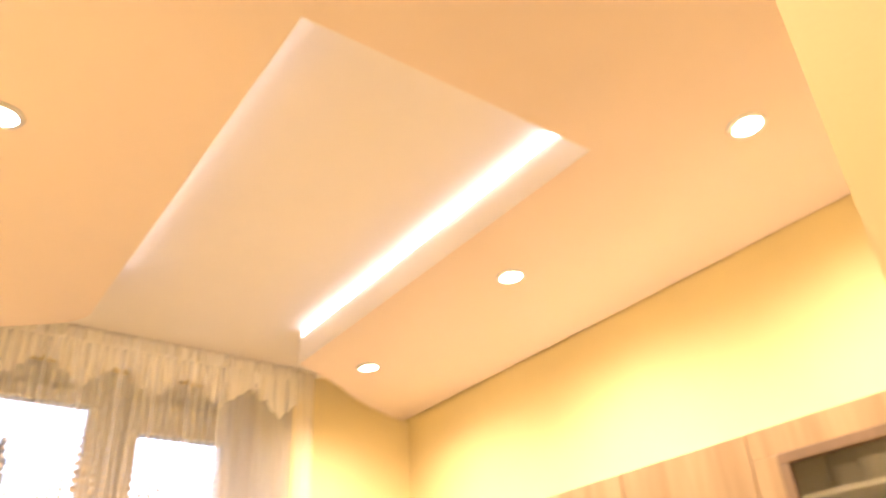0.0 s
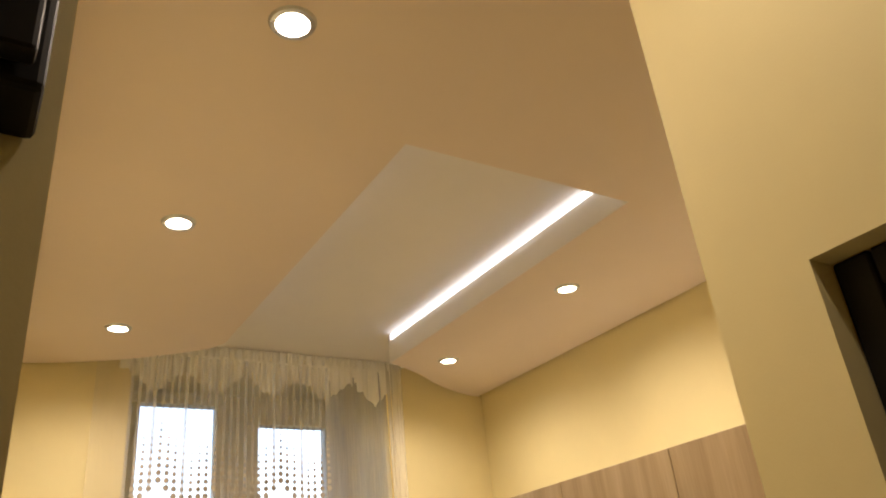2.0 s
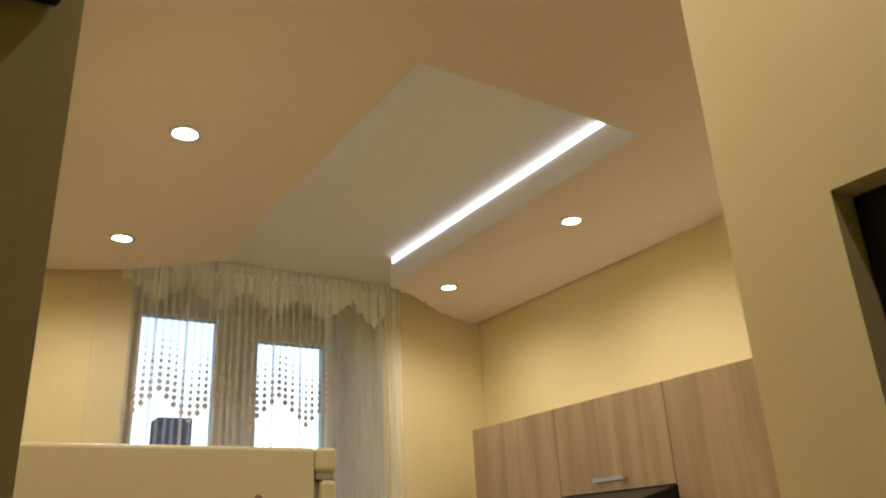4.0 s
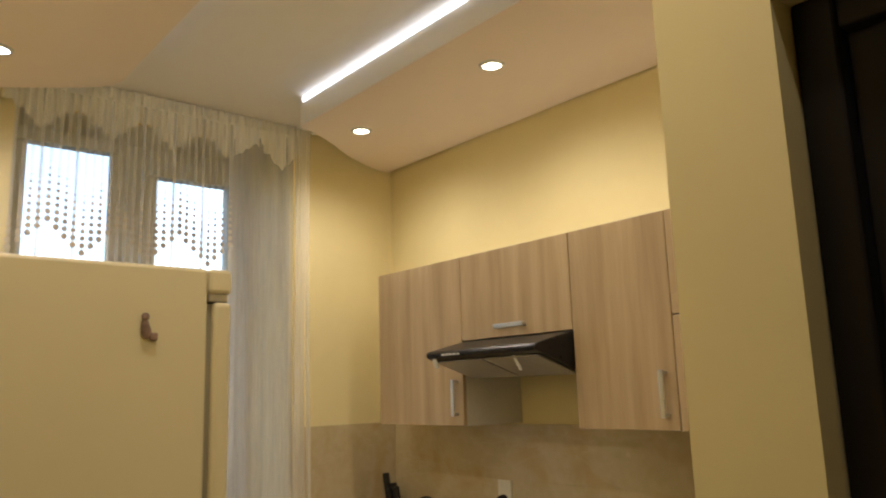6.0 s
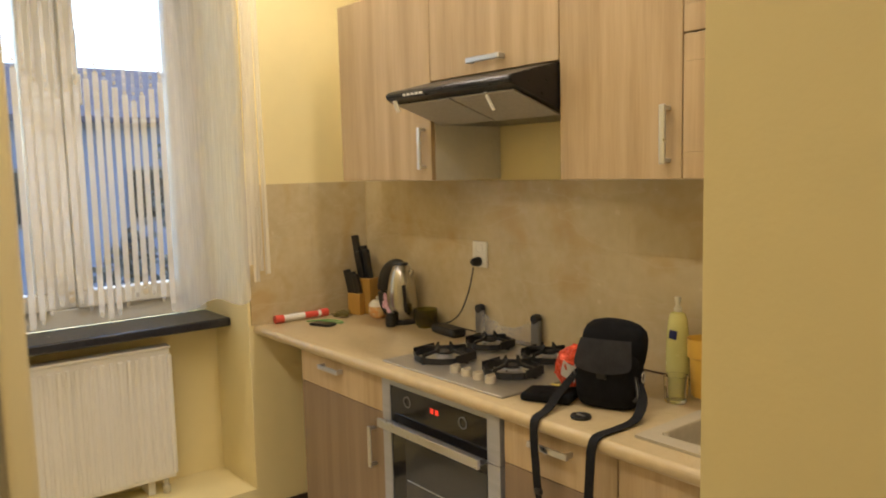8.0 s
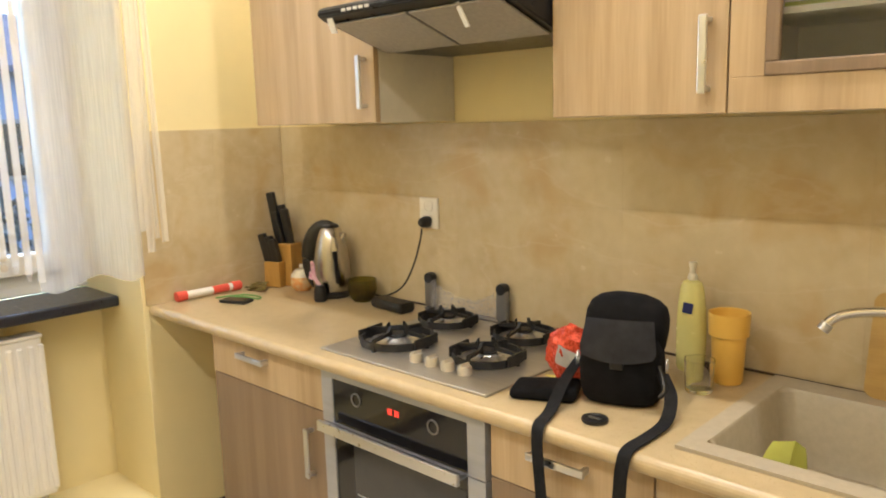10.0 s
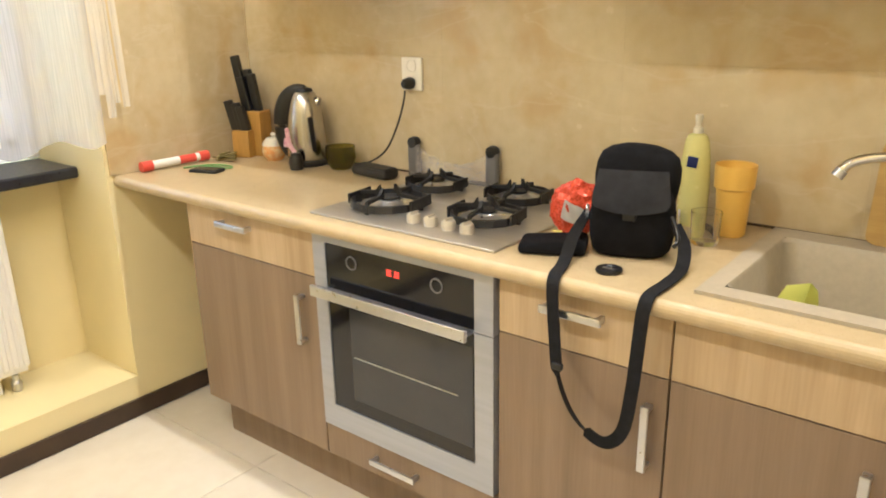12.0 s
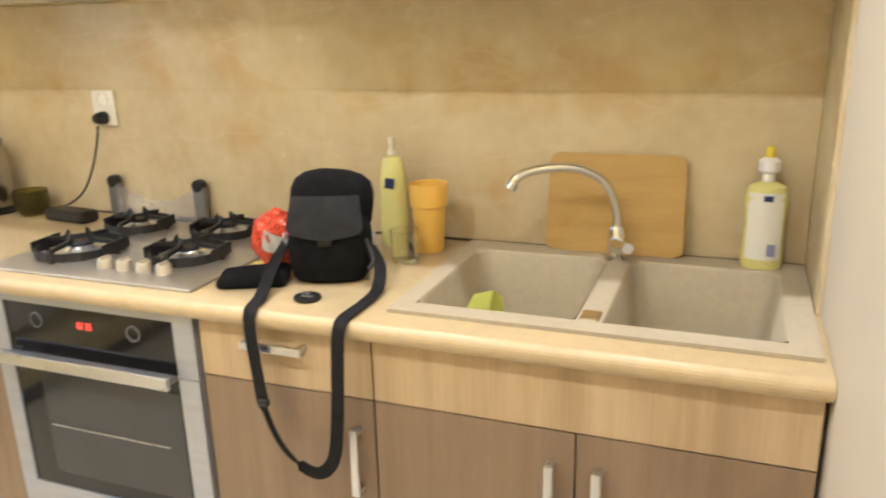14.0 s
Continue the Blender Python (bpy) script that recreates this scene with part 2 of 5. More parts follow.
def lathe(profile, at, seg=28, bm=None, sx=1.0, sy=1.0):
    """Turns (radius, height) pairs about a vertical axis through at."""
    own = bmesh.new()
    rings = []
    for r, h in profile:
        if r < 1e-5:
            rings.append([own.verts.new((at[0], at[1], at[2] + h))])
        else:
            rings.append([own.verts.new((at[0] + sx * r * math.cos(2 * math.pi * k / seg), at[1] + sy * r * math.sin(2 * math.pi * k / seg), at[2] + h)) for k in range(seg)])
    for a, b in zip(rings, rings[1:]):
        for k in range(seg):
            j = (k + 1) % seg
            if len(a) == 1 and len(b) == 1:
                continue
            if len(a) == 1:
                own.faces.new((a[0], b[k], b[j]))
            elif len(b) == 1:
                own.faces.new((a[k], a[j], b[0]))
            else:
                own.faces.new((a[k], a[j], b[j], b[k]))
    for ring in (rings[0], rings[-1]):
        if len(ring) > 2:
            own.faces.new(ring)
    return join(bm, own)


def tube(points, r, seg=10, bm=None, flat=1.0):
    """A round or flattened bar along a line of points."""
    own = bmesh.new()
    pts = [Vector(p) for p in points]
    rings = []
    up = Vector((0, 0, 1))
    for i, p in enumerate(pts):
        d = (pts[min(i + 1, len(pts) - 1)] - pts[max(i - 1, 0)]).normalized()
        s = d.cross(up)
        s = s.normalized() if s.length > 1e-3 else Vector((1, 0, 0))
        u = s.cross(d).normalized()
        rr = r[i] if isinstance(r, (list, tuple)) else r
        rings.append([own.verts.new(p + rr * (math.cos(2 * math.pi * k / seg) * s + flat * math.sin(2 * math.pi * k / seg) * u)) for k in range(seg)])
    for a, b in zip(rings, rings[1:]):
        for k in range(seg):
            own.faces.new((a[k], a[(k + 1) % seg], b[(k + 1) % seg], b[k]))
    own.faces.new(rings[0])
    own.faces.new(rings[-1])
    return join(bm, own)


def prism(outline, z0, z1, bm=None, bevel=0.0):
    """A flat outline of (x, y) pairs drawn up from z0 to z1."""
    own = bmesh.new()
    lo = [own.verts.new((x, y, z0)) for x, y in outline]
    hi = [own.verts.new((x, y, z1)) for x, y in outline]
    n = len(outline)
    own.faces.new(lo)
    own.faces.new(hi)
    for k in range(n):
        own.faces.new((lo[k], lo[(k + 1) % n], hi[(k + 1) % n], hi[k]))
    if bevel:
        bmesh.ops.bevel(own, geom=list(own.edges), offset=bevel, segments=2, affect="EDGES", profile=0.5)
    return join(bm, own)


def sheet(nx, nz, fn, bm=None):
    """A surface over a grid: fn(u, v) gives a point for u, v from 0 to 1."""
    own = bmesh.new()
    g = [[own.verts.new(fn(i / nx, k / nz)) for k in range(nz + 1)] for i in range(nx + 1)]
    for i in range(nx):
        for k in range(nz):
            own.faces.new((g[i][k], g[i + 1][k], g[i + 1][k + 1], g[i][k + 1]))
    return join(bm, own)


def moved(bm, m):
    bmesh.ops.transform(bm, matrix=m, verts=bm.verts)
    return bm


def spline(points, steps=6):
    """Points along a smooth line through the given ones."""
    p = [Vector(q) for q in points]
    out = []
    for i in range(len(p) - 1):
        a, b, c, d = p[max(i - 1, 0)], p[i], p[i + 1], p[min(i + 2, len(p) - 1)]
        for s in range(steps):
            t = s / steps
            out.append(0.5 * (2 * b + (c - a) * t + (2 * a - 5 * b + 4 * c - d) * t * t + (3 * b - a - 3 * c + d) * t ** 3))
    return out + [p[-1]]

# ---- structure ----
CZ, UZ = 2.859, 2.995         # lowered ceiling, recess ceiling
BACK = -2.455                 # wall behind the fridge
R0, R1 = -0.63, -1.87         # sides of the window recess


def wall(name, bm, label, material=WALL):
    return solo(name, bm, material, label, "wall", "structure", at=(0, 0, 0))


wall_north = wall("wall_north", box(-0.75, 3.03, 0.0, 0.2, 0, 3.2), "pale yellow painted wall behind the kitchen units")
bm = box(-0.75, 0, R0, 0.0, 0, 3.2)
box(-0.75, 0, BACK - 0.2, R1, 0, 3.2, bm=bm)
box(-0.75, -0.36, R1, R0, 0.15, 0.86, bm=bm)
box(-0.75, 0, R1, R0, 0, 0.15, bm=bm)
box(-0.75, 0, R1, R0, 3.03, 3.2, bm=bm)
wall_west = wall("wall_west", bm, "pale yellow painted wall with a deep window recess")
wall_south = wall("wall_south", box(-0.75, 3.05, BACK - 0.2, BACK, 0, 3.2), "yellow painted wall behind the fridge")
wall_side = wall("wall_side", box(2.896, 3.03, -1.718, -0.001, 0, 3.2), "yellow painted side wall at the kitchen entrance")
bm = box(3.03, 3.80, -1.718, -1.55, 2.03, 3.2)
box(3.80, 4.7, -1.718, -1.55, 0, 3.2, bm=bm)
wall_hall = wall("wall_hall", bm, "yellow painted hall wall with a dark doorway")
bm = box(2.742, 2.8955, -1.475, -0.001, 0, 1.445, bevel=0.006)
wall_lining = wall("wall_lining", bm, "pale painted half-height casing along the side wall", CASING)
bm = box(4.7, 4.9, -4.2, -1.4, 0, 3.2)
box(2.85, 4.9, -4.4, -4.2, 0, 3.2, bm=bm)
box(2.85, 3.05, -4.2, BACK - 0.2, 0, 3.2, bm=bm)
wall_entrance = wall("wall_entrance", bm, "yellow painted walls of the entrance hall")

flare_r = spline([(0.0, -0.02, 0), (0.02, -0.12, 0), (0.13, -0.35, 0), (0.25, -0.52, 0), (0.33, -0.65, 0), (0.40, -0.786, 0)], 5)
flare_l = spline([(0.52, -1.595, 0), (0.44, -1.60, 0), (0.33, -1.68, 0), (0.14, -1.95, 0), (0.04, -2.18, 0), (0.0, -2.34, 0)], 5)
outline = [(p.x, p.y) for p in flare_r] + [(2.02, -0.786), (2.02, -1.595)] + [(p.x, p.y) for p in flare_l]
outline += [(0.0, BACK), (3.05, BACK), (3.05, -4.2), (4.7, -4.2), (4.7, -1.718), (2.896, -1.718), (2.896, 0.0)]
ceiling = solo("ceiling", prism(outline, CZ, UZ - 0.002), CEIL, "lowered plasterboard ceiling with a flared light recess", "ceiling", "structure", at=(0, 0, 0))
lining = [(x, y) for x, y in [(p.x, p.y) for p in flare_r][-3:] + [(2.02, -0.786), (2.02, -1.595)] + [(p.x, p.y) for p in flare_l][:3]]
bm = bmesh.new()
for k in range(len(lining) - 1):
    (ax, ay), (bx, by) = lining[k], lining[k + 1]
    bm.faces.new([bm.verts.new(v) for v in ((ax, ay, CZ + 0.0005), (bx, by, CZ + 0.0005), (bx, by, UZ - 0.003), (ax, ay, UZ - 0.003))])
bmesh.ops.remove_doubles(bm, verts=bm.verts, dist=0.0001)
bmesh.ops.recalc_face_normals(bm, faces=bm.faces)
bmesh.ops.solidify(bm, geom=list(bm.faces), thickness=0.004)
recess_side = solo("trim", bm, NICHE, "white painted upright sides of the ceiling recess", "trim", "structure", at=(0, 0, 0))
ceiling_recess = solo("ceiling_recess", box(-0.1, 2.2, -2.45, 0.05, UZ, UZ + 0.1), NICHE, "white painted panel of the ceiling recess", "ceiling", "structure", at=(0, 0, 0))
floor = solo("floor", box(-0.75, 4.7, -4.3, 0.1, -0.15, -0.004), FGROUT, "cream tiled floor with thin joints", "floor", "structure", at=(0, 0, 0))

bm = box(0.0, 0.014, BACK, -0.02, 0, 0.065, bevel=0.003)
baseboard = solo("baseboard", bm, SKIRT, "dark brown skirting strip along the window wall", "baseboard", "structure")

# dark door in the hall
door_1 = thing("door_1", "dark wenge door closed in a yellow reveal", "door", (3.4, -1.59, 0), kind="structure")
part("door_leaf", box(3.075, 3.755, -1.665, -1.625, 0.005, 1.985, 0.003), DOORM, door_1)
fr = box(3.031, 3.074, -1.68, -1.60, 0, 2.029, 0.004)
box(3.756, 3.799, -1.68, -1.60, 0, 2.029, 0.004, bm=fr)
box(3.075, 3.755, -1.68, -1.60, 1.987, 2.029, 0.004, bm=fr)
part("door_frame", fr, DOORM, door_1)
part("door_handle", tube([(3.15, -1.665, 1.02), (3.15, -1.71, 1.02), (3.26, -1.71, 1.02)], 0.009), SATIN, door_1)

# dark cupboard high on the hall wall
cup = thing("wall_cupboard", "dark brown cupboard high on the hall wall", "cupboard", (3.08, -2.8, 1.965))
part("body", box(3.0505, 3.10, -3.15, -2.466, 1.965, 2.70, 0.004), DOORM, cup)
part("door", box(3.101, 3.116, -3.14, -2.472, 1.975, 2.69, 0.003), DOORM, cup)

# ---- window ----
window_1 = thing("window_1", "white two-part window with a deep dark sill", "window", (-0.5, -1.25, 0.9), kind="structure")
GX = -0.50
bm = bmesh.new()
for a, b, c, d in ((R1, R0, 0.905, 0.985), (R1, R0, 2.915, 3.03), (R1, R1 + 0.070, 0.985, 2.915), (R0 - 0.070, R0, 0.985, 2.915), (-1.305, -1.205, 0.985, 2.915)):
    box(GX - 0.04, GX + 0.04, a, b, c, d, 0.006, bm=bm)
part("window_frame", bm, WHITEP, window_1, "white plastic window frame")
for y0, y1, top, bot, wide in ((-1.80, -1.305, 2.915, 0.985, 0.060), (-1.205, -0.70, 2.915, 0.985, 0.064)):
    bm = bmesh.new()
    tw = 0.066 if y0 < -1.25 else 0.152
    for a, b, c, d in ((y0, y1, bot, bot + 0.075), (y0, y1, top - tw, top), (y0, y0 + wide, bot + 0.075, top - tw), (y1 - wide, y1, bot + 0.075, top - tw)):
        box(GX - 0.01, GX + 0.065, a, b, c, d, 0.006, bm=bm)
    s = part("sash", bm, WHITEP, window_1)
    pane = part("pane", box(GX + 0.02, GX + 0.026, y0 + wide - 0.005, y1 - wide + 0.005, bot + 0.07, top - tw + 0.005), PANE, s)
    pane.visible_shadow = False
part("window_handle", box(GX + 0.065, GX + 0.105, -1.165, -1.14, 1.85, 1.98, 0.006), WHITEP, window_1)
solo("window_sill", box(-0.47, -0.18, R1 + 0.002, R0 - 0.002, 0.862, 0.902, 0.008), SILL, "dark blue-black stone sill in the window recess", "sill", "structure")

# radiator under the sill
rad = thing("radiator", "white panel radiator under the window sill", "radiator", (-0.22, -1.3, 0.15))
bm = box(-0.275, -0.215, -1.78, -0.905, 0.22, 0.80, 0.006)
part("panel", bm, RADWHITE, rad)
for k in range(26):
    y = -1.765 + k * 0.0338
    part("rib", box(-0.219, -0.206, y, y + 0.020, 0.24, 0.775, 0.004, seg=1), RADWHITE, rad)
part("top_grille", box(-0.28, -0.21, -1.785, -0.90, 0.80, 0.812, 0.003), RADWHITE, rad)
for y in (-1.7, -1.02):
    part("bracket", box(-0.36, -0.25, y, y + 0.03, 0.151, 0.25), RADWHITE, rad)
part("valve", lathe([(0.0, 0), (0.016, 0), (0.018, 0.03), (0.012, 0.04), (0.012, 0.06), (0, 0.06)], (-0.24, -0.945, 0.151), 14), SATIN, rad)

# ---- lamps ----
# The spot at x 3.20 is unseen, added to brighten the hall wall.
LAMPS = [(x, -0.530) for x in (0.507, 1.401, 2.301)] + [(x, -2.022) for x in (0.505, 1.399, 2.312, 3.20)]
first = None
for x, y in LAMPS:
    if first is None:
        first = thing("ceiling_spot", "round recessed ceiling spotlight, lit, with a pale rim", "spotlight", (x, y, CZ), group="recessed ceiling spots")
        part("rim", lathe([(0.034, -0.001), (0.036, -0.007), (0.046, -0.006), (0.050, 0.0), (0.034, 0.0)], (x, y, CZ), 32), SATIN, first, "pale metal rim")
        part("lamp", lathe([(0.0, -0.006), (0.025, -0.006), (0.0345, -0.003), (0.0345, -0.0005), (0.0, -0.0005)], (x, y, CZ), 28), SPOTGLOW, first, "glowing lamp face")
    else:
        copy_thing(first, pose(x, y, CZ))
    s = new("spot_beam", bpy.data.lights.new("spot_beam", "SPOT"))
    # Added hall spot runs weaker than the kitchen ones.
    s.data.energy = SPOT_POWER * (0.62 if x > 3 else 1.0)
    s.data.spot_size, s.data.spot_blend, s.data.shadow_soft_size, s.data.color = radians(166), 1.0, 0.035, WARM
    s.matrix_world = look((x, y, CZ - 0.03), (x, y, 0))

led = thing("led_strip", "glowing white strip light along the ceiling recess", "strip light", (1.2, -0.795, UZ - 0.03))
part("diffuser", box(0.43, 2.014, -0.7975, -0.7925, UZ - 0.030, UZ - 0.004, 0.001), LEDGLOW, led)
part("channel", box(0.428, 2.0155, -0.7922, -0.7902, UZ - 0.031, UZ - 0.003), WHITEP, led, "white mounting channel")
part("end_cap", box(0.419, 0.4295, -0.798, -0.7924, UZ - 0.031, UZ - 0.003, 0.001), WHITEP, led)
led = thing("led_strip", "glowing white strip light along the ceiling recess", "strip light", (1.2, -1.58, UZ - 0.03))
part("diffuser", box(0.55, 2.0, -1.5875, -1.5835, UZ - 0.030, UZ - 0.012), LEDGLOW, led)
part("channel", box(0.54, 2.01, -1.5905, -1.5875, UZ - 0.032, UZ - 0.010), SATIN, led)


# ---- kitchen units ----
def bar_handle(parent, x, y, z0, z1, upright=True, half=0.0):
    """Flat satin bar on two feet, standing off a front at y."""
    bm = bmesh.new()
    if upright:
        box(x - 0.009, x + 0.009, y - 0.030, y - 0.022, z0, z1, 0.003, bm=bm)
        for z in (z0 + 0.004, z1 - 0.014):
            box(x - 0.008, x + 0.008, y - 0.024, y, z, z + 0.010, 0.002, bm=bm)
    else:
        box(x - half, x + half, y - 0.030, y - 0.022, z0 - 0.009, z0 + 0.009, 0.003, bm=bm)
        for xx in (x - half + 0.004, x + half - 0.014):
            box(xx, xx + 0.010, y - 0.024, y, z0 - 0.008, z0 + 0.008, 0.002, bm=bm)
    return part("handle", bm, SATIN, parent, "satin metal bar handle")


FY = -0.575                     # base fronts
UB, UT, UY = 1.505, 2.206, -0.334  # wall units


def carcass(x0, x1, y0, y1, z0, z1, m, parent, lid=True):
    for a in (x0, x1 - 0.018):
        part("side_panel", box(a, a + 0.018, y0, y1, z0, z1), m, parent)
    part("bottom_panel", box(x0 + 0.0182, x1 - 0.0182, y0, y1, z0, z0 + 0.018), m, parent)
    if lid:
        part("top_panel", box(x0 + 0.0182, x1 - 0.0182, y0, y1, z1 - 0.018, z1), m, parent)
    part("back_panel", box(x0 + 0.0182, x1 - 0.0182, y1 - 0.008, y1, z0 + 0.0182, z1 - 0.0182), m, parent)


def front(name, x0, x1, z0, z1, y, m, parent, label=""):
    return part(name, box(x0 + 0.0015, x1 - 0.0015, y, y + 0.018, z0 + 0.0015, z1 - 0.0015, 0.0018), m, parent, label)


def base_unit(x0, x1, label, doors, top_front="drawer", hx=None):
    u = thing("base_cabinet", label, "cabinet", ((x0 + x1) / 2, -0.3, 0.0), group="base cabinets")
    carcass(x0, x1, FY + 0.019, -0.012, 0.165, 0.846, OAK, u, top_front == "drawer")
    d = front(top_front, x0, x1, 0.7135, 0.845, FY, OAK, u, "pale oak front")
    if top_front == "drawer":
        bar_handle(d, (x0 + x1) / 2 - (0.04 if x1 - x0 > 0.5 else 0.01), FY, 0.806, 0, False, 0.072)
    for a, b, h in doors:
        d = front("door", a, b, 0.167, 0.7135, FY, DARKOAK, u, "grey-brown wood door")
        bar_handle(d, h, FY, 0.507, 0.656)
    part("plinth", box(x0, x1, -0.50, -0.484, 0, 0.163), DARKOAK, u)
    return u


base_unit(0.365, 0.946, "base cabinet with pale oak drawer and brown door", [(0.365, 0.946, 0.888)])
base_unit(1.549, 1.950, "narrow base cabinet with pale drawer and brown door", [(1.549, 1.950, 1.914)])
base_unit(1.951, 2.735, "sink cabinet with pale fixed panel and two brown doors", [(1.951, 2.347, 2.304), (2.347, 2.735, 2.389)], "panel")
ou = thing("base_cabinet", "oven housing cabinet with a low wooden drawer", "cabinet", (1.245, -0.3, 0), group="base cabinets")
bm = box(0.947, 0.952, FY + 0.02, -0.012, 0.165, 0.846)
box(1.543, 1.548, FY + 0.02, -0.012, 0.165, 0.846, bm=bm)
box(0.952, 1.543, FY + 0.02, -0.012, 0.165, 0.18, bm=bm)
part("body", bm, OAK, ou)
d = front("drawer", 0.947, 1.548, 0.167, 0.270, FY, DARKOAK, ou, "brown wooden drawer")
bar_handle(d, 1.22, FY, 0.225, 0, False, 0.08)
part("plinth", box(0.947, 1.548, -0.50, -0.484, 0, 0.163), DARKOAK, ou)

# worktop with a rolled front edge, cut out for the sink
WT = 0.885
worktop = thing("worktop", "pale speckled laminate worktop with a rolled edge", "worktop", (1.3, -0.3, 0.847))
SX0, SX1, SY0, SY1 = 1.995, 2.69, -0.50, -0.06
bm = bmesh.new()
xs, ys = (0.002, SX0, SX1, 2.741), (-0.59, SY0, SY1, -0.003)
grid = [[bm.verts.new((x, y, 0.847)) for y in ys] for x in xs]
faces = [bm.faces.new((grid[i][k], grid[i + 1][k], grid[i + 1][k + 1], grid[i][k + 1])) for i in range(3) for k in range(3) if (i, k) != (1, 1)]
up = bmesh.ops.extrude_face_region(bm, geom=faces)
bmesh.ops.translate(bm, verts=[v for v in up["geom"] if isinstance(v, bmesh.types.BMVert)], vec=(0, 0, WT - 0.847))
part("slab", bm, TOP, worktop)
arc = [(-0.59, WT)] + [(-0.59 - 0.019 * math.sin(a), WT - 0.019 + 0.019 * math.cos(a)) for a in [math.pi * k / 10 for k in range(1, 10)]] + [(-0.59, 0.847)]
own = bmesh.new()
rings = [[own.verts.new((x, y, z)) for y, z in arc] for x in (0.002, 2.741)]
for k in range(len(arc)):
    own.faces.new((rings[0][k], rings[0][(k + 1) % len(arc)], rings[1][(k + 1) % len(arc)], rings[1][k]))
own.faces.new(rings[0])
own.faces.new(rings[1])
part("front_edge", own, TOP, worktop)
part("back_seal", box(0.003, 2.732, -0.012, -0.009, WT, WT + 0.006), SKIRT, worktop, "dark seal strip")


# wall units
def wall_unit(x0, x1, z0, label):
    u = thing("wall_cabinet", label, "cabinet", ((x0 + x1) / 2, -0.14, z0), group="wall cabinets")
    carcass(x0, x1, UY + 0.019, -0.002, z0, UT, EDGE, u)
    return u


u = wall_unit(0.345, 0.9455, UB, "wall cabinet with one tall pale oak door")
d = front("door", 0.345, 0.9455, UB, UT, UY, OAK, u, "pale oak door")
bar_handle(d, 0.904, UY, 1.545, 1.695)
u = wall_unit(0.9465, 1.5505, 1.850, "short wall cabinet with lift door over the hood")
d = front("door", 0.9465, 1.5505, 1.850, UT, UY, OAK, u, "pale oak lift door")
bar_handle(d, 1.248, UY, 1.893, 0, False, 0.08)
u = wall_unit(1.5515, 1.9605, UB, "narrow wall cabinet with one pale oak door")
d = front("door", 1.5515, 1.9605, UB, UT, UY, OAK, u, "pale oak door")
bar_handle(d, 1.920, UY, 1.545, 1.695)
u = wall_unit(1.9615, 2.745, UB, "wall cabinet with two glazed oak doors")
part("shelf", box(1.981, 2.725, UY + 0.03, -0.02, 1.855, 1.873), EDGE, u)
part("shelf", box(1.981, 2.725, UY + 0.03, -0.02, 2.03, 2.042), EDGE, u)
part("shelf", box(1.981, 2.725, UY + 0.03, -0.02, 1.685, 1.697), EDGE, u)
for z0, z1 in ((UB, 1.864), (1.866, UT)):
    x0, x1, w = 1.963, 2.7435, 0.068
    bm = bmesh.new()
    for a, b, c, e in ((x0, x1, z0 + 0.0015, z0 + w), (x0, x1, z1 - w, z1 - 0.0015), (x0, x0 + w, z0 + w, z1 - w), (x1 - w, x1, z0 + w, z1 - w)):
        box(a, b, UY, UY + 0.018, c, e, 0.0015, bm=bm)
    d = part("door", bm, OAK, u, "pale oak door frame")
    bm = bmesh.new()
    i = 0.026
    for a, b, c, e in ((x0 + w, x1 - w, z0 + w, z0 + w + i), (x0 + w, x1 - w, z1 - w - i, z1 - w), (x0 + w, x0 + w + i, z0 + w + i, z1 - w - i), (x1 - w - i, x1 - w, z0 + w + i, z1 - w - i)):
        box(a, b, UY - 0.004, UY + 0.014, c, e, 0.003, bm=bm)
    part("glass_bead", bm, DARKOAK, d, "brown glazing bead")
    part("pane", box(x0 + w + 0.002, x1 - w - 0.002, UY + 0.006, UY + 0.010, z0 + w + 0.002, z1 - w - 0.002), CABGLASS, d)

# fridge
fr = thing("fridge", "tall cream fridge with a closed door", "fridge", (1.76, -2.1, 0))
part("body", box(1.44, 2.030, -2.44, -1.877, 0.03, 1.883, 0.007), CREAM, fr)
part("top_panel", box(1.438, 2.0315, -1.8765, -1.832, 1.838, 1.883, 0.007), CREAM, fr)
part("gasket", box(1.45, 2.019, -1.877, -1.866, 0.06, 1.820), GASKET, fr, "dull grey door seal")
part("door", box(1.437, 2.031, -1.866, -1.832, 0.05, 1.823, 0.009, seg=3), CREAM, fr)
part("hinge", box(1.975, 2.027, -1.875, -1.837, 1.823, 1.838, 0.003), STEEL, fr)
for x in (1.5, 2.0):
    for y in (-2.38, -1.95):
        part("foot", lathe([(0.0, 0), (0.02, 0), (0.02, 0.03), (0, 0.03)], (x, y, 0), 14), BLACK, fr)

# ---- appliances ----
def frame_ring(x0, x1, z0, z1, a0, a1, c0, c1, y0, y1):
    """A flat frame round an opening a0..a1, c0..c1, as one solid mesh."""
    bm = bmesh.new()
    xs, zs = (x0, a0, a1, x1), (z0, c0, c1, z1)
    g = [[bm.verts.new((x, y0, z)) for z in zs] for x in xs]
    fs = [bm.faces.new((g[i][k], g[i + 1][k], g[i + 1][k + 1], g[i][k + 1])) for i in range(3) for k in range(3) if (i, k) != (1, 1)]
    up = bmesh.ops.extrude_face_region(bm, geom=fs)
    bmesh.ops.translate(bm, verts=[v for v in up["geom"] if isinstance(v, bmesh.types.BMVert)], vec=(0, y1 - y0, 0))
    return bm


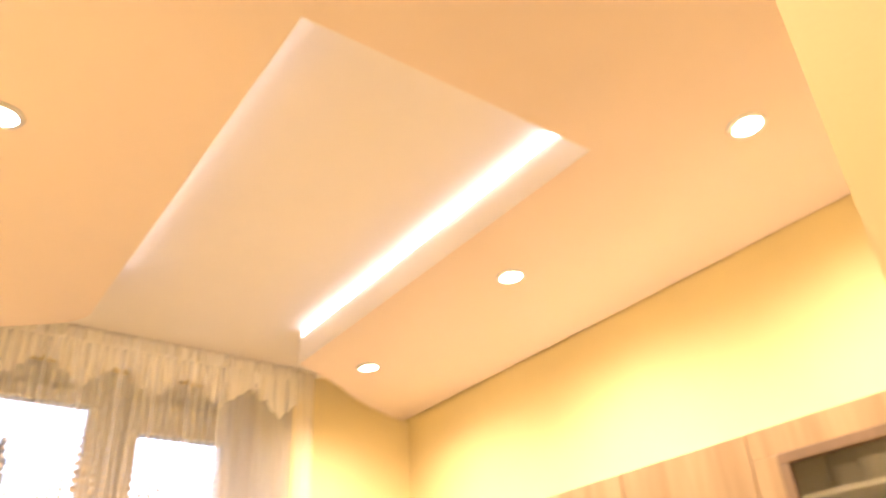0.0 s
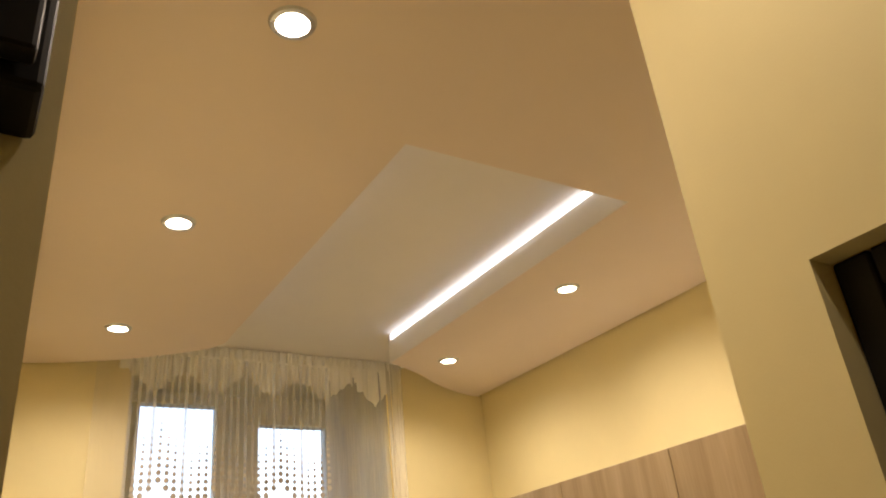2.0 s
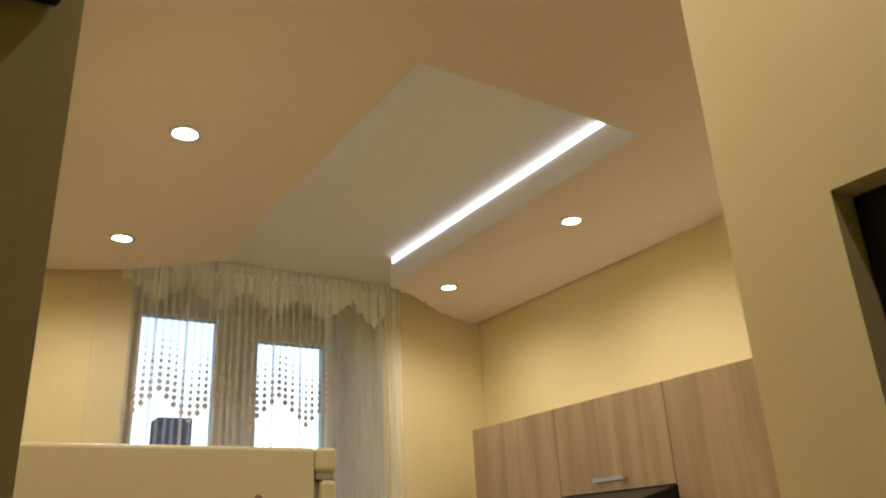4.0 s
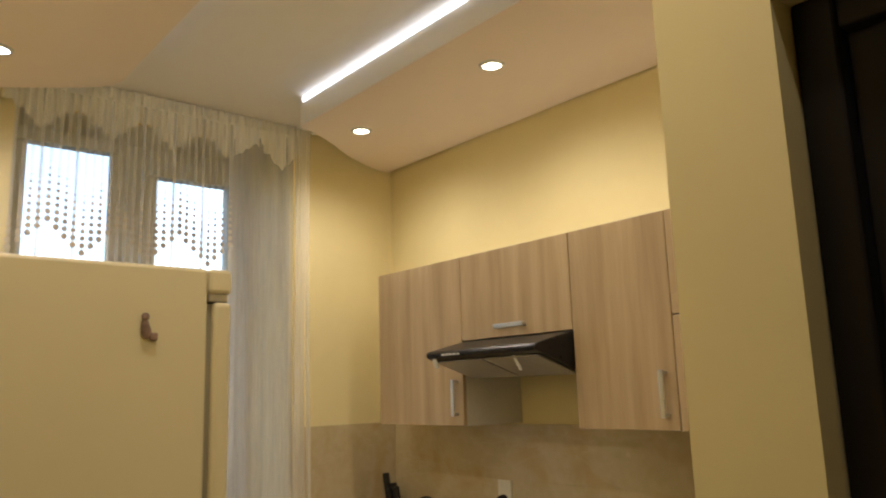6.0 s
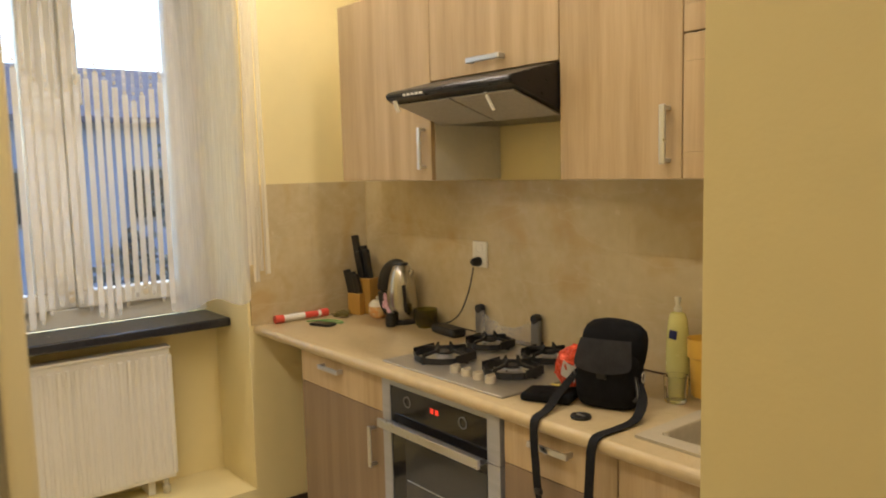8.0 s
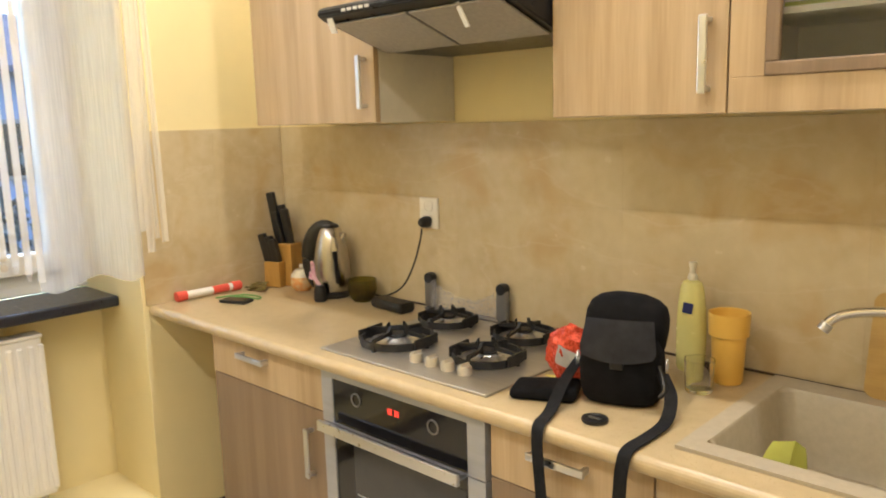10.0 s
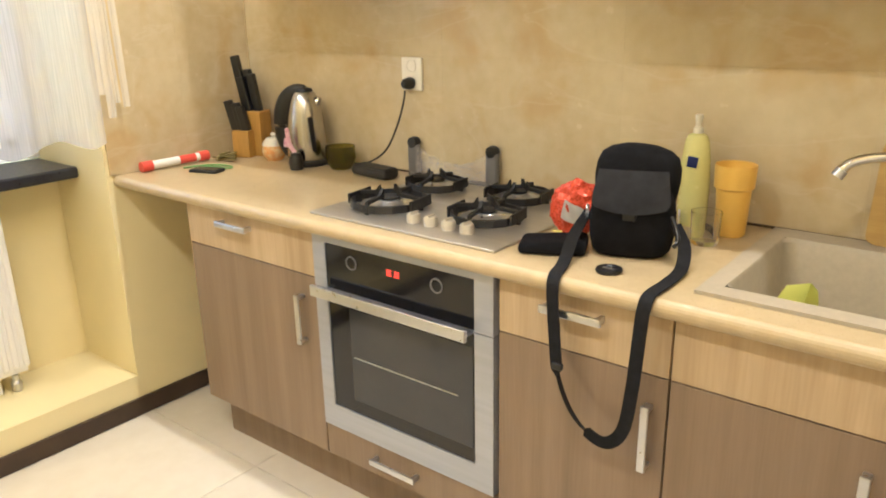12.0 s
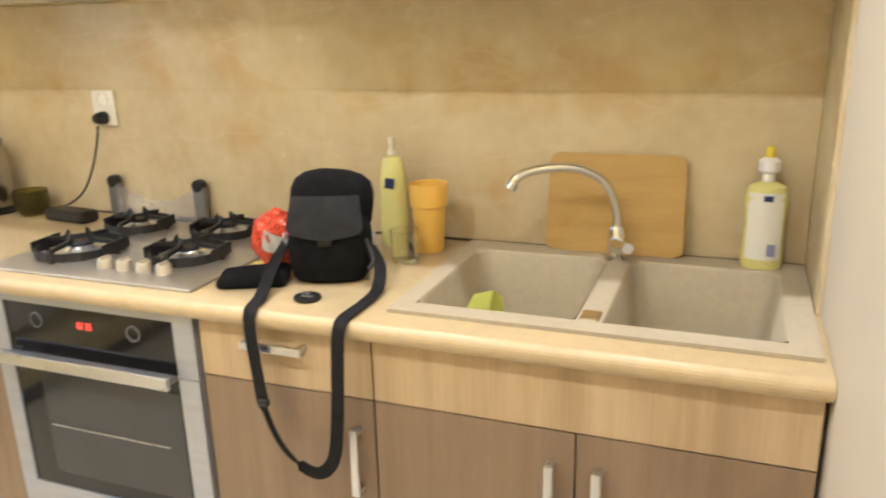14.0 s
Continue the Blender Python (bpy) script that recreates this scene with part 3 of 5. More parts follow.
GREYP = mat("grey_plastic", (0.16, 0.155, 0.15), 0.35, vary=0.1)
HB = WT + 0.007
hob = thing("gas_hob", "brushed steel gas hob with four cast-iron burners", "hob", (1.225, -0.3, WT))
part("plate", box(0.917, 1.523, -0.555, -0.06, WT, HB, 0.003), STEEL, hob)
for bx, by, br in ((1.062, -0.392, 0.100), (1.038, -0.157, 0.082), (1.362, -0.357, 0.088), (1.318, -0.143, 0.084)):
    b = part("burner", lathe([(0.0, 0), (br * 0.80, 0), (br * 0.82, 0.005), (br * 0.74, 0.012), (br * 0.56, 0.014), (br * 0.50, 0.018), (br * 0.40, 0.020), (br * 0.38, 0.022), (0, 0.0222)], (bx, by, HB), 26), SATIN, hob, "round metal burner", smooth=True)
    part("burner_cap", lathe([(0.0, 0.0), (br * 0.29, 0.0), (br * 0.30, 0.005), (br * 0.24, 0.008), (0, 0.008)], (bx, by, HB + 0.0225), 22), IRON, b)
    g = bmesh.new()
    n = 16
    prof = [(br * 0.99, 0.004), (br * 1.07, 0.004), (br * 1.06, 0.024), (br * 1.0, 0.024)]
    ring = [[g.verts.new((bx + r * math.cos(2 * math.pi * k / n), by + r * math.sin(2 * math.pi * k / n), HB + h)) for r, h in prof] for k in range(n)]
    for k in range(n):
        a, c = ring[k], ring[(k + 1) % n]
        for j in range(4):
            g.faces.new((a[j], a[(j + 1) % 4], c[(j + 1) % 4], c[j]))
    for k in range(4):
        ang = math.pi / 2 * k + math.pi / 4 * 0.15
        fin = bmesh.new()
        out = [(br * 0.28, 0.031), (br * 0.30, 0.056), (br * 0.42, 0.040), (br * 1.03, 0.034), (br * 1.08, 0.0), (br * 0.98, 0.0), (br * 0.96, 0.026), (br * 0.40, 0.030)]
        lo = [fin.verts.new((r, -0.0048, h)) for r, h in out]
        hi = [fin.verts.new((r, 0.0048, h)) for r, h in out]
        fin.faces.new(lo)
        fin.faces.new(hi)
        for j in range(len(out)):
            fin.faces.new((lo[j], lo[(j + 1) % len(out)], hi[(j + 1) % len(out)], hi[j]))
        moved(fin, pose(bx, by, HB, 0, 0, math.degrees(ang)))
        join(g, fin)
    for k in range(2):
        ang = math.degrees(math.pi * k + 0.12)
        pl = moved(box(-br * 0.50, br * 0.50, br * 0.98, br * 1.05, 0.006, 0.034, 0.002), pose(bx, by, HB, 0, 0, ang + 90))
        join(g, pl)
    part("grate", g, IRON, hob, "black cast-iron pan support")
for k in range(4):
    x = 1.222 + k * 0.056
    kn = part("knob", lathe([(0.0, 0), (0.017, 0), (0.0185, 0.004), (0.018, 0.018), (0.0155, 0.023), (0, 0.024)], (x, -0.478, HB), 20), mat("knob_pewter", (0.62, 0.57, 0.47), 0.35, 0.6, vary=0.04) if k == 0 else bpy.data.materials["knob_pewter"], hob, "pewter-coloured knob", smooth=True)
    part("grip", box(x - 0.0035, x + 0.0035, -0.494, -0.462, HB + 0.018, HB + 0.028, 0.002), bpy.data.materials["knob_pewter"], kn)

oven = thing("oven", "built-in steel oven with black glass and red clock", "oven", (1.245, -0.35, 0.272))
part("chassis", box(0.955, 1.537, -0.555, -0.06, 0.275, 0.843), BLACK, oven)
dr = part("door", frame_ring(0.952, 1.540, 0.274, 0.694, 0.998, 1.487, 0.345, 0.6935, FY - 0.008, FY + 0.018), OVENSTEEL, oven, "steel door frame")
part("door_glass", box(0.998, 1.487, FY - 0.004, FY + 0.014, 0.345, 0.690, 0.001), BLACKGLASS, dr, "dark oven glass")
part("inner_window", box(1.075, 1.480, FY - 0.0055, FY - 0.0042, 0.385, 0.655), mat("smoked_window", (0.045, 0.046, 0.050), 0.12, vary=0.08), dr, "grey inner window")
part("rack", tube([(1.085, FY - 0.006, 0.515), (1.435, FY - 0.006, 0.515)], 0.0016, 6), SATIN, dr)
bm = box(0.972, 1.488, FY - 0.048, FY - 0.036, 0.682, 0.712, 0.003)
for x in (0.978, 1.464):
    box(x, x + 0.018, FY - 0.04, FY - 0.004, 0.690, 0.694, 0.002, bm=bm)
part("handle", bm, SATIN, dr, "flat steel bar handle")
part("control_frame", frame_ring(0.952, 1.540, 0.697, 0.843, 0.998, 1.487, 0.6975, 0.826, FY - 0.008, FY + 0.018), OVENSTEEL, oven)
part("control_panel", box(0.998, 1.487, FY - 0.005, FY + 0.014, 0.699, 0.826, 0.001), BLACKGLASS, oven, "glossy black control panel")
for x in (1.094, 1.376):
    n = 28
    g = bmesh.new()
    rg = [[g.verts.new((x + r * math.cos(2 * math.pi * k / n), FY - d, 0.785 + r * math.sin(2 * math.pi * k / n))) for r, d in ((0.019, 0.005), (0.019, 0.008), (0.0155, 0.008), (0.0155, 0.005))] for k in range(n)]
    for k in range(n):
        for j in range(3):
            g.faces.new((rg[k][j], rg[k][j + 1], rg[(k + 1) % n][j + 1], rg[(k + 1) % n][j]))
    part("dial", g, GREYP, oven, "thin metal ring dial")
DIGIT = glow("red_clock_digits", (1.0, 0.06, 0.03), 0.35)
g = bmesh.new()
for k in range(4):
    x = 1.216 + k * 0.0105 + (0.004 if k > 1 else 0)
    for a, b, c, e in ((0, 0.007, 0, 0.0018), (0, 0.007, 0.0066, 0.0084), (0, 0.007, 0.0132, 0.015), (0 if k % 2 else 0.0052, 0.0018 if k % 2 else 0.007, 0.0018, 0.0132)):
        box(x + a, x + b, FY - 0.0065, FY - 0.0052, 0.778 + c, 0.778 + e, bm=g)
part("clock_display", g, DIGIT, oven, "glowing red clock digits")

# cooker hood
hood = thing("cooker_hood", "black slanted cooker hood under the short cabinet", "cooker hood", (1.25, -0.26, 1.69))
profile = [(-0.02, 1.70), (-0.30, 1.702), (-0.508, 1.772), (-0.526, 1.779), (-0.530, 1.793), (-0.519, 1.803), (-0.336, 1.847), (-0.02, 1.847)]
g = bmesh.new()
l2 = [g.verts.new((0.949, y, z)) for y, z in profile]
r2 = [g.verts.new((1.548, y, z)) for y, z in profile]
g.faces.new(l2)
g.faces.new(r2)
for k in range(len(profile)):
    j = (k + 1) % len(profile)
    g.faces.new((l2[k], l2[j], r2[j], r2[k]))
bmesh.ops.bevel(g, geom=list(g.edges), offset=0.003, segments=2, affect="EDGES")
part("shell", g, mat("black_hood_enamel", (0.010, 0.010, 0.011), 0.3, vary=0.1, spec=0.3), hood)
FILT = mat("filter_mesh_grey", (0.42, 0.40, 0.37), 0.45, 0.3, vary=0.1, scale=90)
for x0, x1 in ((0.972, 1.243), (1.253, 1.526)):
    f = box(x0, x1, -0.200, 0.0, -0.006, 0.0, 0.002)
    moved(f, Matrix.Translation((0, -0.305, 1.7020)) @ Matrix.Rotation(math.atan2(0.070, -0.208) - math.pi, 4, "X"))
    part("filter", f, FILT, hood, "grey metal grease filter")
g = bmesh.new()
for x in (1.050, 1.072, 1.094, 1.116, 1.138):
    box(x, x + 0.014, -0.5315, -0.528, 1.784, 1.791, bm=g)
part("buttons", g, WHITEP, hood, "row of pale push buttons")
part("lamp_tab", moved(box(-0.009, 0.009, -0.03, 0.03, -0.004, 0.0, 0.001), pose(1.41, -0.478, 1.742, -62, 0, -18)), WHITEP, hood, "white lamp tab")
part("lamp_tab", moved(box(-0.009, 0.009, -0.02, 0.02, -0.004, 0.0, 0.001), pose(0.985, -0.508, 1.758, -62, 0, 15)), WHITEP, hood, "white lamp tab")

# ---- sink ----
sink = thing("kitchen_sink", "beige composite double-bowl sink set in the worktop", "sink", (2.32, -0.28, 0.70))
X0, X1, Y0, Y1, RZ = 1.968, 2.730, -0.533, -0.022, WT + 0.008
bm = bmesh.new()
for a, b, c, e in ((X0, X1, Y0, -0.485), (X0, X1, -0.092, Y1), (X0, 2.008, -0.485, -0.092), (2.680, X1, -0.485, -0.092)):
    box(a, b, c, e, WT + 0.0005, RZ, bm=bm)
part("rim", bm, SINKM, sink)


def bowl(x0, x1, y0, y1, top, depth, parent):
    """A rounded tub, open above, with sloping sides."""
    def ring(inset, z, rad):
        pts = []
        for cx, cy, a0 in ((x1 - inset - rad, y1 - inset - rad, 0), (x0 + inset + rad, y1 - inset - rad, 90), (x0 + inset + rad, y0 + inset + rad, 180), (x1 - inset - rad, y0 + inset + rad, 270)):
            for s in range(6):
                a = radians(a0 + s * 18)
                pts.append((cx + rad * math.cos(a), cy + rad * math.sin(a), z))
        return pts
    g = bmesh.new()
    levels = [ring(0.0, top, 0.02), ring(0.004, top - 0.006, 0.03), ring(0.018, top - depth + 0.03, 0.045), ring(0.03, top - depth + 0.008, 0.05), ring(0.055, top - depth, 0.05)]
    rows = [[g.verts.new(p) for p in lv] for lv in levels]
    for a, b in zip(rows, rows[1:]):
        for k in range(len(a)):
            g.faces.new((a[k], a[(k + 1) % len(a)], b[(k + 1) % len(b)], b[k]))
    g.faces.new(rows[-1])
    bw = part("bowl", g, SINKM, parent, smooth=True)
    cx, cy = (x0 + x1) / 2, (y0 + y1) / 2
    part("drain", lathe([(0.0, 0.001), (0.03, 0.001), (0.036, 0.004), (0.04, 0.001)], (cx, cy, top - depth), 20), CHROME, bw)


bowl(2.008, 2.322, -0.485, -0.092, RZ, 0.17, sink)
bowl(2.372, 2.680, -0.485, -0.092, RZ, 0.17, sink)
part("divider", box(2.3205, 2.3735, -0.483, -0.094, RZ - 0.12, RZ - 0.001, 0.006, seg=3), SINKM, sink)
part("overflow", box(2.329, 2.365, -0.485, -0.437, RZ - 0.006, RZ + 0.005, 0.004), CHROME, sink, "chrome overflow cover")

tap = thing("kitchen_tap", "chrome swan-neck tap behind the sink", "tap", (2.336, -0.075, RZ))
part("base", lathe([(0.0, 0), (0.027, 0), (0.027, 0.008), (0.021, 0.014), (0.021, 0.06), (0.016, 0.075), (0, 0.078)], (2.336, -0.075, RZ), 24), CHROME, tap, smooth=True)
arc = spline([(2.336, -0.075, RZ + 0.06), (2.331, -0.083, RZ + 0.12), (2.305, -0.102, RZ + 0.18), (2.250, -0.135, RZ + 0.213), (2.185, -0.170, RZ + 0.216), (2.142, -0.195, RZ + 0.205), (2.125, -0.204, RZ + 0.186)], 6)
part("spout", tube(arc, 0.0105, 14), CHROME, tap, smooth=True)
part("nozzle", tube([(2.128, -0.2025, RZ + 0.190), (2.120, -0.207, RZ + 0.176)], [0.0125, 0.0125], 14), SATIN, tap, smooth=True)
part("lever", tube([(2.340, -0.09, RZ + 0.040), (2.360, -0.135, RZ + 0.044), (2.372, -0.165, RZ + 0.048)], [0.015, 0.014, 0.012], 14), CHROME, tap, smooth=True)

board = thing("chopping_board", "worn wooden chopping board leaning on the tiles", "chopping board", (2.32, -0.03, RZ))
BOARD = mat("chopping_board_wood", (0.52, 0.35, 0.11), 0.55, scale=2.5, stretch=(1, 1, 9), color2=(0.40, 0.25, 0.07), bump=0.2, bump_scale=40)
own = bmesh.new()
pts = []
for cx, cz, a0 in ((0.155 - 0.025, 0.235 - 0.025, 0), (-0.155 + 0.025, 0.235 - 0.025, 90), (-0.155 + 0.02, 0.02, 180), (0.155 - 0.02, 0.02, 270)):
    for s in range(6):
        a = radians(a0 + 18 * s)
        pts.append((cx + 0.024 * math.cos(a), cz + 0.02 * math.sin(a)))
lo = [own.verts.new((x, 0, z)) for x, z in pts]
hi = [own.verts.new((x, 0.016, z)) for x, z in pts]
own.faces.new(lo)
own.faces.new(hi)
for k in range(len(pts)):
    own.faces.new((lo[k], lo[(k + 1) % len(pts)], hi[(k + 1) % len(pts)], hi[k]))
bmesh.ops.bevel(own, geom=list(own.edges), offset=0.0025, segments=2, affect="EDGES")
part("board", moved(own, pose(2.322, -0.053, RZ + 0.001, -7, 0, 0)), BOARD, board)

# ---- things on the worktop ----
Z = WT + 0.0005
PLATE = mat("socket_white", (0.78, 0.75, 0.66), 0.35, vary=0.02)
sock = thing("wall_socket", "cream wall socket with a black plug", "socket", (0.82, -0.01, 1.2))
part("plate", box(0.791, 0.873, -0.019, -0.0085, 1.155, 1.257, 0.003), PLATE, sock)
for z in (1.231, 1.181):
    part("well", moved(lathe([(0.021, 0.0), (0.021, 0.0022), (0.018, 0.0022), (0.016, -0.003), (0.0, -0.003)], (0, 0, 0), 24), pose(0.832, -0.0192, z, 90, 0, 0)), PLATE, sock)
plug = thing("power_cord", "black plug and cord running to the kettle", "cord", (0.82, -0.02, 1.16))
part("plug", moved(lathe([(0.0, 0), (0.018, 0), (0.02, 0.012), (0.015, 0.035), (0.009, 0.042), (0, 0.042)], (0, 0, 0), 18), pose(0.832, -0.0185, 1.178, 90, 0, 0)), BLACK, plug, smooth=True)
part("cord", tube(spline([(0.832, -0.052, 1.158), (0.828, -0.057, 1.12), (0.79, -0.05, 1.04), (0.73, -0.045, 0.955), (0.64, -0.04, 0.905), (0.54, -0.035, 0.892), (0.42, -0.05, 0.890), (0.36, -0.07, 0.892)], 6), 0.0032, 8), BLACK, plug)

KNIFEWOOD = mat("knife_block_wood", (0.50, 0.28, 0.06), 0.4, scale=4, stretch=(8, 8, 1), vary=0.15)
kb = thing("knife_block", "orange wooden knife block with black-handled knives", "knife block", (0.085, -0.10, Z))
tilt = pose(0.105, -0.085, Z, 0, -9, 18)
part("block", moved(box(-0.045, 0.05, -0.035, 0.04, 0.0, 0.165, 0.004), pose(0.105, -0.085, Z, 0, 0, 18)), KNIFEWOOD, kb)
part("front_block", moved(box(-0.052, 0.02, -0.075, -0.036, 0.0, 0.10, 0.004), pose(0.105, -0.085, Z, 0, 0, 18)), KNIFEWOOD, kb)
for x, y, z0, z1, lean in ((-0.03, 0.01, 0.16, 0.365, -10), (0.0, 0.015, 0.16, 0.315, -8), (0.025, 0.0, 0.16, 0.30, -9), (-0.01, -0.01, 0.16, 0.29, -12), (-0.04, -0.055, 0.098, 0.21, -14), (-0.015, -0.055, 0.098, 0.20, -12), (0.005, -0.058, 0.098, 0.19, -14)):
    h = box(-0.0155, 0.0155, -0.012, 0.012, 0, z1 - z0, 0.005)
    part("knife_handle", moved(h, pose(0.105, -0.085, Z, 0, 0, 18) @ pose(x, y, z0, 0, lean, 0)), BLACK, kb, "black knife handle")

jar = thing("sugar_bowl", "round white and orange patterned sugar bowl with lid", "jar", (0.245, -0.115, Z))
JW, JO = mat("glazed_white", (0.80, 0.76, 0.66), 0.2, vary=0.03), mat("glazed_orange", (0.72, 0.27, 0.05), 0.25, scale=60, color2=(0.75, 0.62, 0.35))
part("bowl", lathe([(0.0, 0), (0.028, 0), (0.04, 0.014), (0.045, 0.034), (0.041, 0.054), (0.0, 0.054)], (0.245, -0.115, Z), 26), JO, jar, "orange flowered glaze", smooth=True)
ld = part("lid", lathe([(0.042, 0.054), (0.040, 0.064), (0.026, 0.080), (0.0, 0.084)], (0.245, -0.115, Z), 26), JW, jar, "white lid", smooth=True)
part("knob", lathe([(0.0, 0.083), (0.006, 0.084), (0.010, 0.092), (0.006, 0.099), (0, 0.1)], (0.245, -0.115, Z), 14), JW, ld, smooth=True)

ket = thing("kettle", "steel kettle with a black handle on its base", "kettle", (0.430, -0.105, Z))
kc = (0.410, -0.100, Z)
KSTEEL = mat("kettle_steel", (0.50, 0.48, 0.45), 0.22, 1.0, scale=3, stretch=(30, 30, 1), vary=0.05)
part("power_base", lathe([(0.0, 0), (0.069, 0), (0.071, 0.010), (0.062, 0.018), (0, 0.018)], kc, 30), BLACK, ket, smooth=True)
part("body", lathe([(0.0, 0.019), (0.062, 0.019), (0.069, 0.03), (0.070, 0.07), (0.068, 0.12), (0.062, 0.17), (0.052, 0.215), (0.041, 0.243), (0.034, 0.252), (0.0, 0.254)], kc, 36), KSTEEL, ket, "polished steel body", smooth=True)
part("lid", lathe([(0.0, 0.2545), (0.033, 0.2545), (0.030, 0.261), (0.014, 0.266), (0.0, 0.267)], kc, 26), BLACK, ket, smooth=True)
hpts = spline([(0.420, -0.100, Z + 0.258), (0.390, -0.114, Z + 0.256), (0.360, -0.129, Z + 0.232), (0.340, -0.138, Z + 0.185), (0.333, -0.141, Z + 0.13), (0.340, -0.138, Z + 0.07), (0.358, -0.129, Z + 0.03)], 5)
part("handle", tube(hpts, [0.014 + 0.014 * math.sin(math.pi * k / (len(hpts) - 1)) for k in range(len(hpts))], 12, flat=1.1), BLACK, ket, "thick black handle", smooth=True)
part("gauge", moved(box(-0.008, 0.008, -0.003, 0.003, 0.0, 0.12, 0.003), pose(0.476, -0.126, Z + 0.055, 3, -5, 72)), BLACK, ket, "dark water gauge")
part("spout", tube([(0.440, -0.087, Z + 0.19), (0.455, -0.081, Z + 0.215), (0.462, -0.078, Z + 0.232)], [0.018, 0.014, 0.009], 12), KSTEEL, ket, smooth=True)

pot = thing("small_bottle", "small black bottle with a pink and white cord", "bottle", (0.448, -0.188, Z))
part("bottle", lathe([(0.0, 0), (0.021, 0), (0.023, 0.006), (0.023, 0.04), (0.018, 0.048), (0.018, 0.056), (0, 0.057)], (0.448, -0.188, Z), 20), BLACK, pot, smooth=True)
CORD = mat("pale_cord", (0.70, 0.55, 0.58), 0.7, scale=80, color2=(0.55, 0.2, 0.35))
part("loop", tube(spline([(0.440, -0.19, Z + 0.057), (0.422, -0.193, Z + 0.085), (0.414, -0.195, Z + 0.13), (0.426, -0.196, Z + 0.135), (0.432, -0.195, Z + 0.09), (0.455, -0.192, Z + 0.06)], 5), 0.004, 8), CORD, pot, "pink and white cord")
part("tag", moved(box(-0.012, 0.012, -0.002, 0.002, 0, 0.03, 0.002), pose(0.418, -0.198, Z + 0.075, 0, 8, 30)), CORD, pot)

mug = thing("glass_mug", "olive green glass cup beside the kettle", "cup", (0.575, -0.085, Z))
MUG = glass("olive_glass", (0.40, 0.38, 0.10), 0.03)
part("cup", lathe([(0.0, 0), (0.032, 0), (0.044, 0.015), (0.052, 0.04), (0.050, 0.078), (0.047, 0.078), (0.049, 0.04), (0.041, 0.018), (0.03, 0.008), (0, 0.008)], (0.566, -0.092, Z), 30), MUG, mug, smooth=True)

case = thing("glasses_case", "black soft case lying near the hob", "case", (0.70, -0.11, Z))
CASE = mat("black_leather", (0.016, 0.015, 0.014), 0.5, vary=0.2, bump=0.4, bump_scale=200)
g = box(-0.085, 0.085, -0.034, 0.034, 0, 0.036, 0.015, seg=4)
part("body", moved(g, pose(0.748, -0.118, Z, 0, 0, -6)), CASE, case, smooth=True)
part("flap", moved(box(-0.02, 0.088, -0.035, 0.010, 0.030, 0.038, 0.003), pose(0.748, -0.118, Z, 0, 0, -6)), CASE, case)

stand = thing("roll_holder", "grey stand with two posts and clear plastic wrap", "holder", (1.0, -0.035, Z))
part("base", box(0.83, 1.17, -0.05, -0.02, Z, Z + 0.008, 0.003), GREYP, stand)
for x in (0.848, 1.155):
    p = part("post", box(x - 0.022, x + 0.022, -0.046, -0.024, Z + 0.007, Z + 0.105, 0.009, seg=3), GREYP, stand, "upright grey post", smooth=True)
    part("cap", moved(lathe([(0.0, -0.013), (0.017, -0.013), (0.019, 0), (0.017, 0.013), (0, 0.013)], (0, 0, 0), 20), pose(x, -0.035, Z + 0.108, 90, 0, 0)), BLACK, p, smooth=True)
WRAP = sheer("clear_wrap", (0.85, 0.85, 0.90), 0.74, 0.1)
random.seed(4)
wob = [[random.uniform(-1, 1) for _ in range(40)] for _ in range(40)]
part("wrap", sheet(24, 10, lambda u, v: (0.87 + 0.265 * u, -0.046 + 0.006 * wob[int(u * 24)][int(v * 10)] - 0.01 * math.sin(3 * u + 4 * v), Z + 0.01 + v * (0.085 - 0.16 * u * (1 - u)) + 0.004 * wob[int(v * 10)][int(u * 24)])), WRAP, stand, "crumpled clear plastic")

roll = thing("paper_tube", "white paper tube with red ends lying on the worktop", "tube", (0.06, -0.38, Z))
RED = mat("red_plastic", (0.72, 0.09, 0.06), 0.35, vary=0.06)
a, b = Vector((0.035, -0.52, Z + 0.0185)), Vector((0.05, -0.265, Z + 0.0215))
part("tube", tube([a.lerp(b, 0.15), a.lerp(b, 0.86)], 0.0145, 18), mat("white_paper", (0.80, 0.77, 0.72), 0.6, vary=0.04), roll, smooth=True)
part("end_cap", tube([a, a.lerp(b, 0.15)], 0.018, 18), RED, roll, "red end cap", smooth=True)
part("end_cap", tube([a.lerp(b, 0.86), b], 0.018, 18), RED, roll, "red end cap", smooth=True)
part("stripe", tube([a.lerp(b, 0.55), a.lerp(b, 0.80)], 0.0148, 18), RED, roll, "red printed stripe", smooth=True)

ph = thing("phone", "dark mobile phone lying on the worktop", "phone", (0.215, -0.39, Z))
part("body", moved(box(-0.055, 0.055, -0.028, 0.028, 0, 0.011, 0.004), pose(0.215, -0.385, Z, 0, 0, 20)), BLACK, ph)
part("screen", moved(box(-0.048, 0.048, -0.024, 0.024, 0.0112, 0.0116), pose(0.215, -0.385, Z, 0, 0, 20)), BLACKGLASS, ph)
GREEN = mat("green_cord", (0.16, 0.34, 0.10), 0.6)
solo("cable", tube(spline([(0.10, -0.40, Z + 0.003), (0.14, -0.31, Z + 0.003), (0.22, -0.29, Z + 0.003), (0.24, -0.315, Z + 0.003), (0.17, -0.33, Z + 0.003), (0.13, -0.37, Z + 0.003)], 6), 0.003, 8), GREEN, "thin green cable looped on the worktop", "cable")
random.seed(7)
